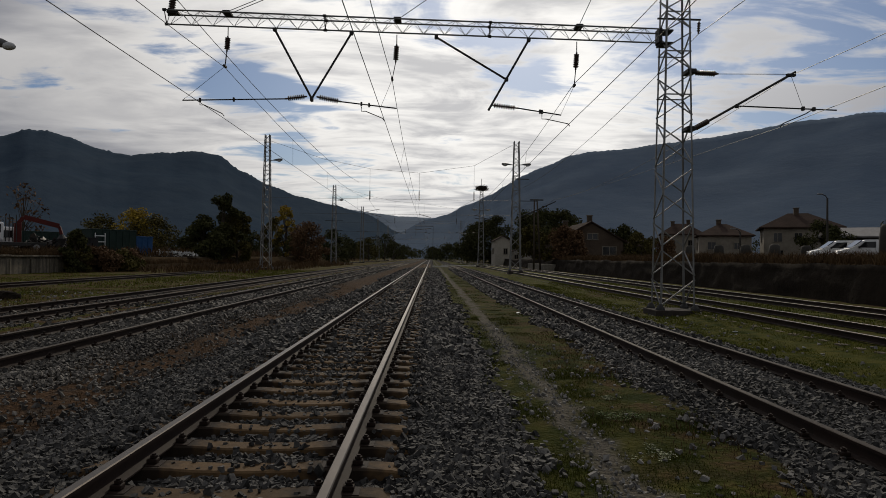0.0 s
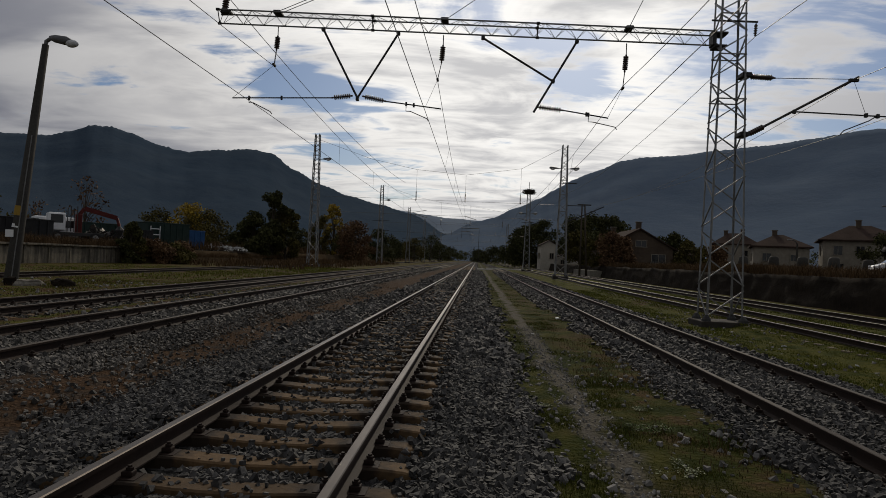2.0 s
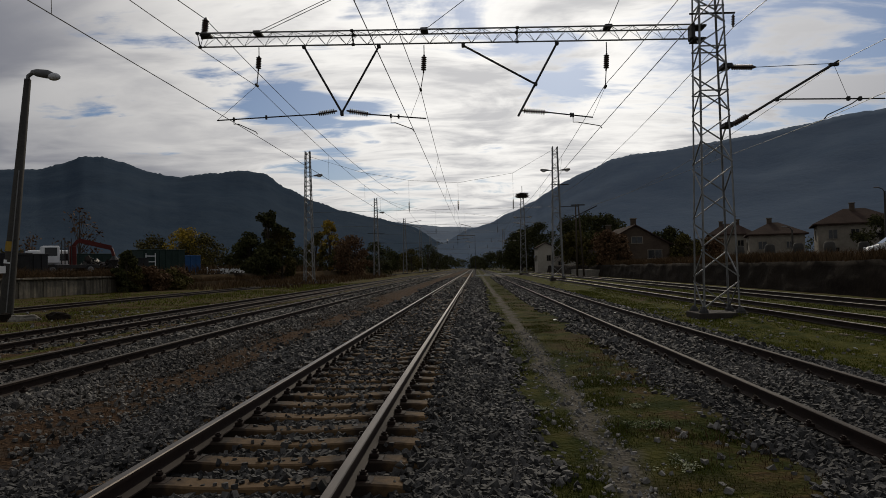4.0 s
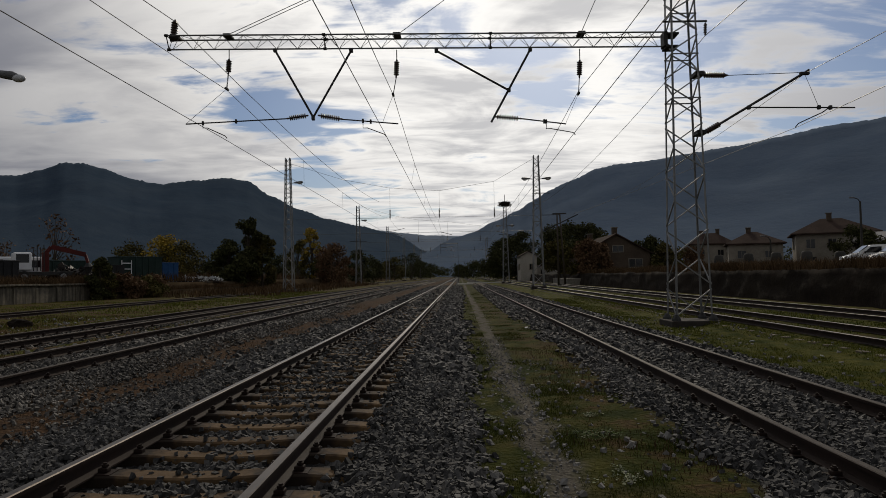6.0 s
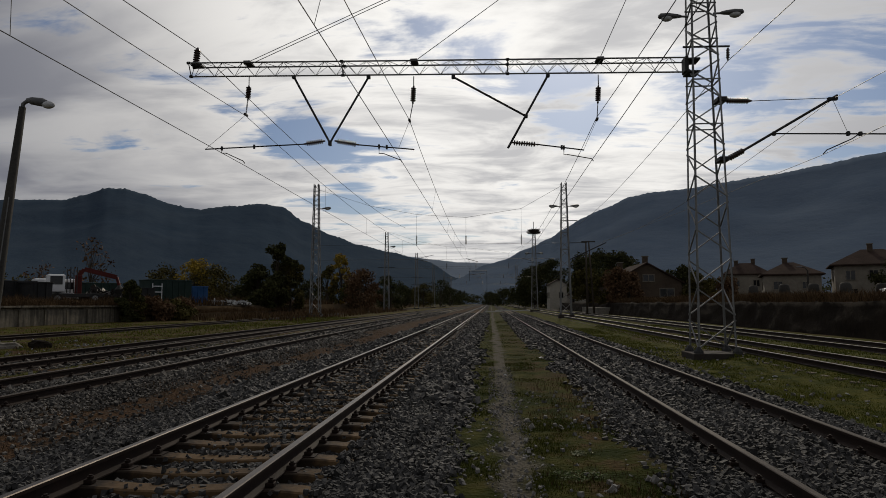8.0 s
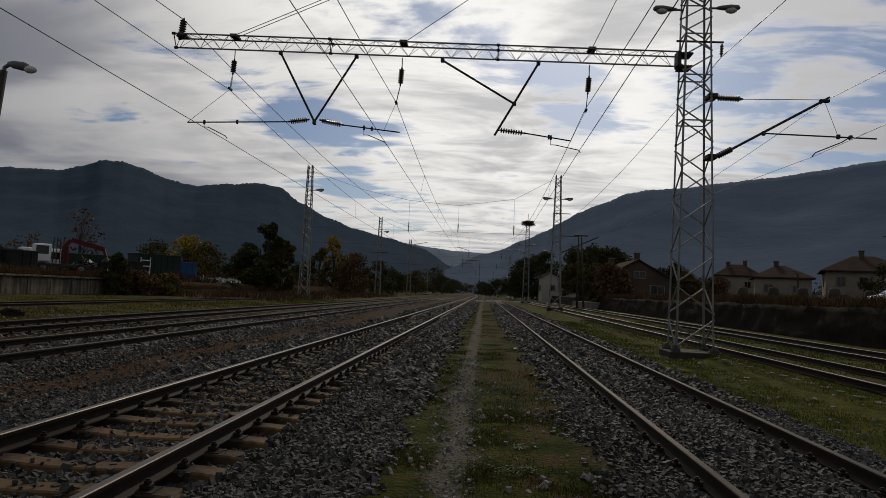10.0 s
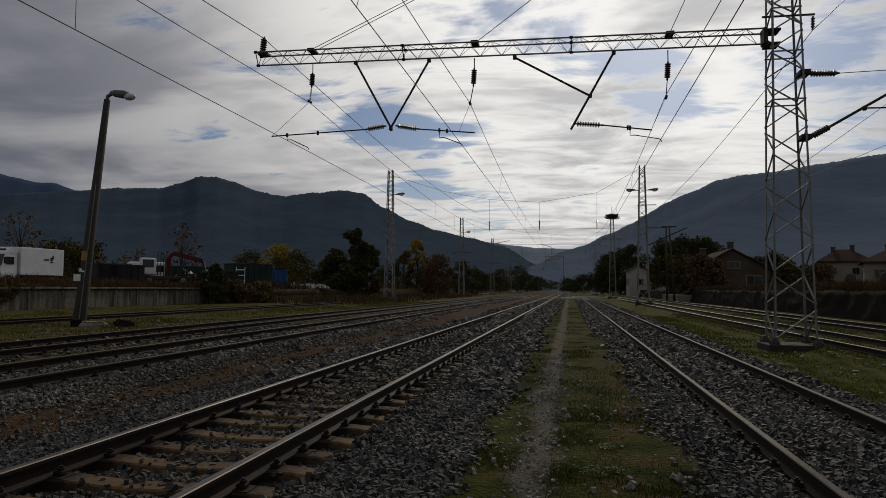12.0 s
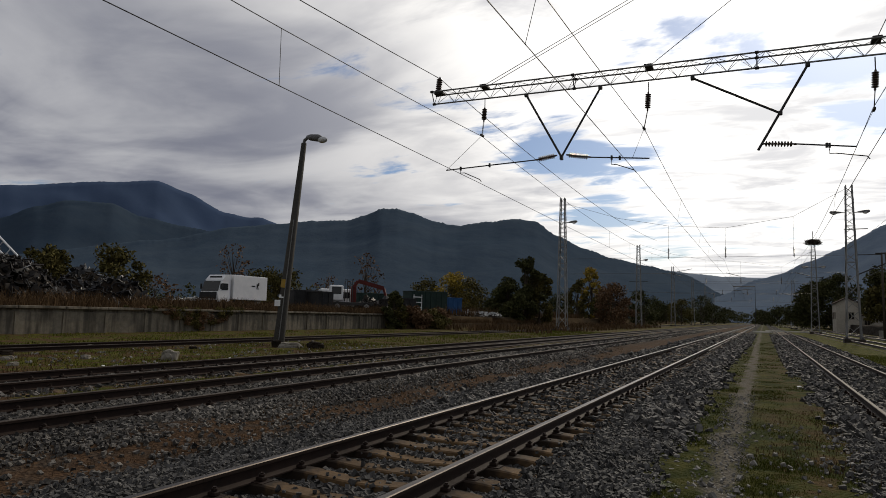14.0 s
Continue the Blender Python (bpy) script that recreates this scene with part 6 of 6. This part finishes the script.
def blades(name, zones, seed, material, label):
    """Thin bent blades; zones: x0, x1, y0, y1, blades to the square metre, height, width, patch scale, patch level, base height."""
    rng = np.random.default_rng(seed)
    av, af, o = [], [], 0
    for x0, x1, y0, y1, dens, h, w, scale, level, z0 in zones:
        n = int(abs(x1 - x0) * (y1 - y0) * dens)
        p = np.stack([rng.uniform(min(x0, x1), max(x0, x1), n), rng.uniform(y0, y1, n)], 1)
        f = np.array([noise.noise((a * scale, b * scale, seed)) + 0.5 * noise.noise((a * scale * 3, b * scale * 3, seed)) for a, b in p]) if n else np.zeros(0)
        keep = f + rng.normal(0, 0.18, n) > level
        p, f = p[keep], f[keep]
        n = len(p)
        z = np.array([bed(a) for a in p[:, 0]]) if z0 is None else np.full(n, z0)
        hh = h * (0.35 + 0.9 * rng.random(n)) * (0.8 + 0.5 * np.clip(f, -0.4, 0.8))
        a, b = rng.random(n) * 6.283, rng.random(n) * 6.283
        dx, dy = np.cos(a) * w * 0.5, np.sin(a) * w * 0.5
        lean = hh * rng.uniform(0.1, 0.75, n)
        lx, ly = np.cos(b) * lean, np.sin(b) * lean
        base = np.stack([p[:, 0], p[:, 1], z - 0.01], 1)
        off = np.stack([dx, dy, 0 * dx], 1)
        mid = base + np.stack([lx * 0.35, ly * 0.35, hh * 0.6], 1)
        tip = base + np.stack([lx, ly, hh], 1)
        v = np.stack([base - off, base + off, mid + off * 0.7, mid - off * 0.7, tip], 1)
        av.append(v.reshape(-1, 3))
        i = o + 5 * np.arange(n)[:, None]
        af += (i + np.array([[0, 1, 2, 3]])).tolist() + (i + np.array([[3, 2, 4]])).tolist()
        o += 5 * n
    ob = raw(name, np.concatenate(av).tolist(), af, material)
    return tagged(ob, label, "grass", kind="stuff")


blades("short_grass", [(2.05, 2.66, -2.5, 2.2, 700, 0.03, 0.010, 0.9, -0.1, None), (2.98, 4.2, -2.5, 2.2, 700, 0.03, 0.010, 0.9, 0.0, None), (2.96, 3.6, 2.2, 9, 4200, 0.034, 0.006, 1.3, -0.14, None), (3.6, 4.3, 2.2, 9, 3400, 0.03, 0.006, 1.3, 0.0, None), (2.1, 2.68, 2.2, 9, 4200, 0.032, 0.006, 1.3, -0.22, None), (2.96, 3.6, 9, 20, 1300, 0.034, 0.010, 0.8, -0.1, None), (3.6, 4.3, 9, 20, 1000, 0.03, 0.010, 0.8, 0.08, None), (2.1, 2.68, 9, 20, 1200, 0.04, 0.010, 0.8, -0.15, None), (2.1, 2.66, 20, 60, 200, 0.04, 0.02, 0.8, -0.15, None), (3.0, 4.2, 20, 60, 170, 0.04, 0.02, 0.8, 0.0, None)],
       3, WORN_GRASS, "worn patchy grass along the trodden path")
blades("short_grass", [(7.2, 10.2, 5, 18, 620, 0.05, 0.012, 0.5, -0.45, None), (7.2, 10.2, 18, 45, 200, 0.08, 0.025, 0.5, -0.45, None), (11.95, 13.75, 9, 45, 110, 0.09, 0.03, 0.5, -0.4, None), (10.4, 11.8, 9, 45, 80, 0.07, 0.03, 0.5, -0.3, None)],
       8, GRASS, "short green grass among the eastern sidings")
blades("short_grass", [(-17.0, -9.9, 5, 30, 130, 0.08, 0.02, 0.4, -0.05, None), (-27.6, -19.0, 8, 50, 60, 0.10, 0.03, 0.4, 0.05, None), (-7.4, -6.4, 5, 30, 120, 0.05, 0.016, 0.6, 0.0, None), (-17, -9.9, 30, 70, 40, 0.13, 0.04, 0.3, -0.1, None)],
       4, GRASS, "patchy green grass among the western sidings")
blades("dry_weeds", [(-3.4, -1.9, 2.4, 14, 420, 0.07, 0.008, 0.7, 0.08, None), (-3.4, -1.9, 14, 34, 120, 0.08, 0.014, 0.7, 0.05, None), (3.1, 4.3, 2.4, 16, 350, 0.06, 0.008, 0.6, 0.1, None), (-17, -9.9, 5, 30, 40, 0.12, 0.02, 0.4, 0.1, None), (-7.4, -6.3, 4, 30, 90, 0.07, 0.014, 0.6, 0.05, None)],
       5, DRY_GRASS, "dry brown grass between the tracks")
blades("tall_dry_weeds", [(-29.2, -28.1, -4, 52, 190, 0.55, 0.03, 0.3, -0.25, 1.3), (-37, -29, 0, 60, 60, 0.9, 0.05, 0.25, -0.2, 1.3), (-48, -37, 10, 60, 16, 0.9, 0.08, 0.25, -0.2, 1.4), (-29, -26.6, 52, 110, 110, 0.6, 0.028, 0.3, -0.3, 0.6), (-40, -29, 60, 130, 10, 1.2, 0.09, 0.2, -0.2, 1.4),
                          (18.2, 20.5, 14, 100, 130, 0.6, 0.035, 0.3, -0.3, 1.45), (20, 32, 22, 110, 30, 0.7, 0.06, 0.2, -0.3, 1.5), (30, 50, 30, 100, 14, 0.5, 0.1, 0.2, -0.25, 1.6), (-14, -27, 55, 130, 6, 0.8, 0.09, 0.2, -0.1, None)],
       6, DRY_GRASS, "tall dry brown weeds on the banks above the walls")

# leafy weeds standing out of the path's grass
rng = np.random.default_rng(44)
WEED = mat("fresh_weed_leaves", (0.030, 0.055, 0.010), (0.075, 0.105, 0.022), 0.7, 8, 2, 0, rand=-0.5, spec=0.2)
PALE_WEED = mat("pale_weed_leaves", (0.09, 0.11, 0.05), (0.24, 0.25, 0.15), 0.7, 8, 2, 0, rand=-0.6, spec=0.2)
for px, py, r, lv, lb in ((3.4, 6.0, 0.20, WEED, "low dark green leafy weed beside the path"), (3.25, 4.75, 0.17, PALE_WEED, "pale leafy weed beside the path"), (2.4, 6.8, 0.12, PALE_WEED, "small pale leafy weed beside the path"), (3.55, 6.9, 0.12, PALE_WEED, "small pale leafy weed beside the path")):
    weed = thing("weed", (px, py, bed(px)), lb, "weed", "weeds beside the path")
    vs, fs = leaf_cloud(rng, [((r * rng.normal() * 0.6, r * rng.normal() * 0.6, 0.015 + 0.02 * rng.random()), r * 0.4) for k in range(9)], 60 if lv is WEED else 22, 0.014)
    raw("leaves", [(a, b, 0.01 + 0.45 * max(0.0, c)) for a, b, c in vs], fs, lv, weed)
    part("stem", lathe((0, 0, -0.02), (0.01, 0, 0.04), ((0, 0.006), (1, 0.003)), 5), lv, weed)

# pale crossing decks far down the line
for k, (px, py, w, l) in enumerate(((3.0, 112.0, 2.6, 1.6), (6.0, 128.0, 5.0, 1.4), (10.5, 126.0, 4.0, 1.2))):
    deck = thing("crossing_deck", (px, py, -0.05), "pale concrete crossing deck between far tracks", "crossing", "crossing decks")
    for i in range(3):
        part("slab", box((0, (i - 1) * l / 3, 0.08), (w, l / 3 - 0.03, 0.16), 0.01), mat("bleached_concrete", (0.34, 0.33, 0.30), (0.5, 0.49, 0.46), 0.85, 6, 0.8, 0.2), deck)
# white bits of litter and leaves
rng = random.Random(8)
for k in range(14):
    px, py = (rng.uniform(-12, -3) if k % 2 else rng.uniform(2.2, 10)), rng.uniform(8, 34)
    bm = box((0, 0, 0.02), (rng.uniform(0.05, 0.14), rng.uniform(0.04, 0.1), 0.02), 0.004)
    ob = solo("litter", bm, WHITE_PAINT, "small white scrap of litter lying on the ground", "litter", "litter")
    ob.matrix_basis = pose(px, py, bed(px) + 0.015, rng.uniform(-20, 20), rng.uniform(-20, 20), rng.uniform(0, 180))
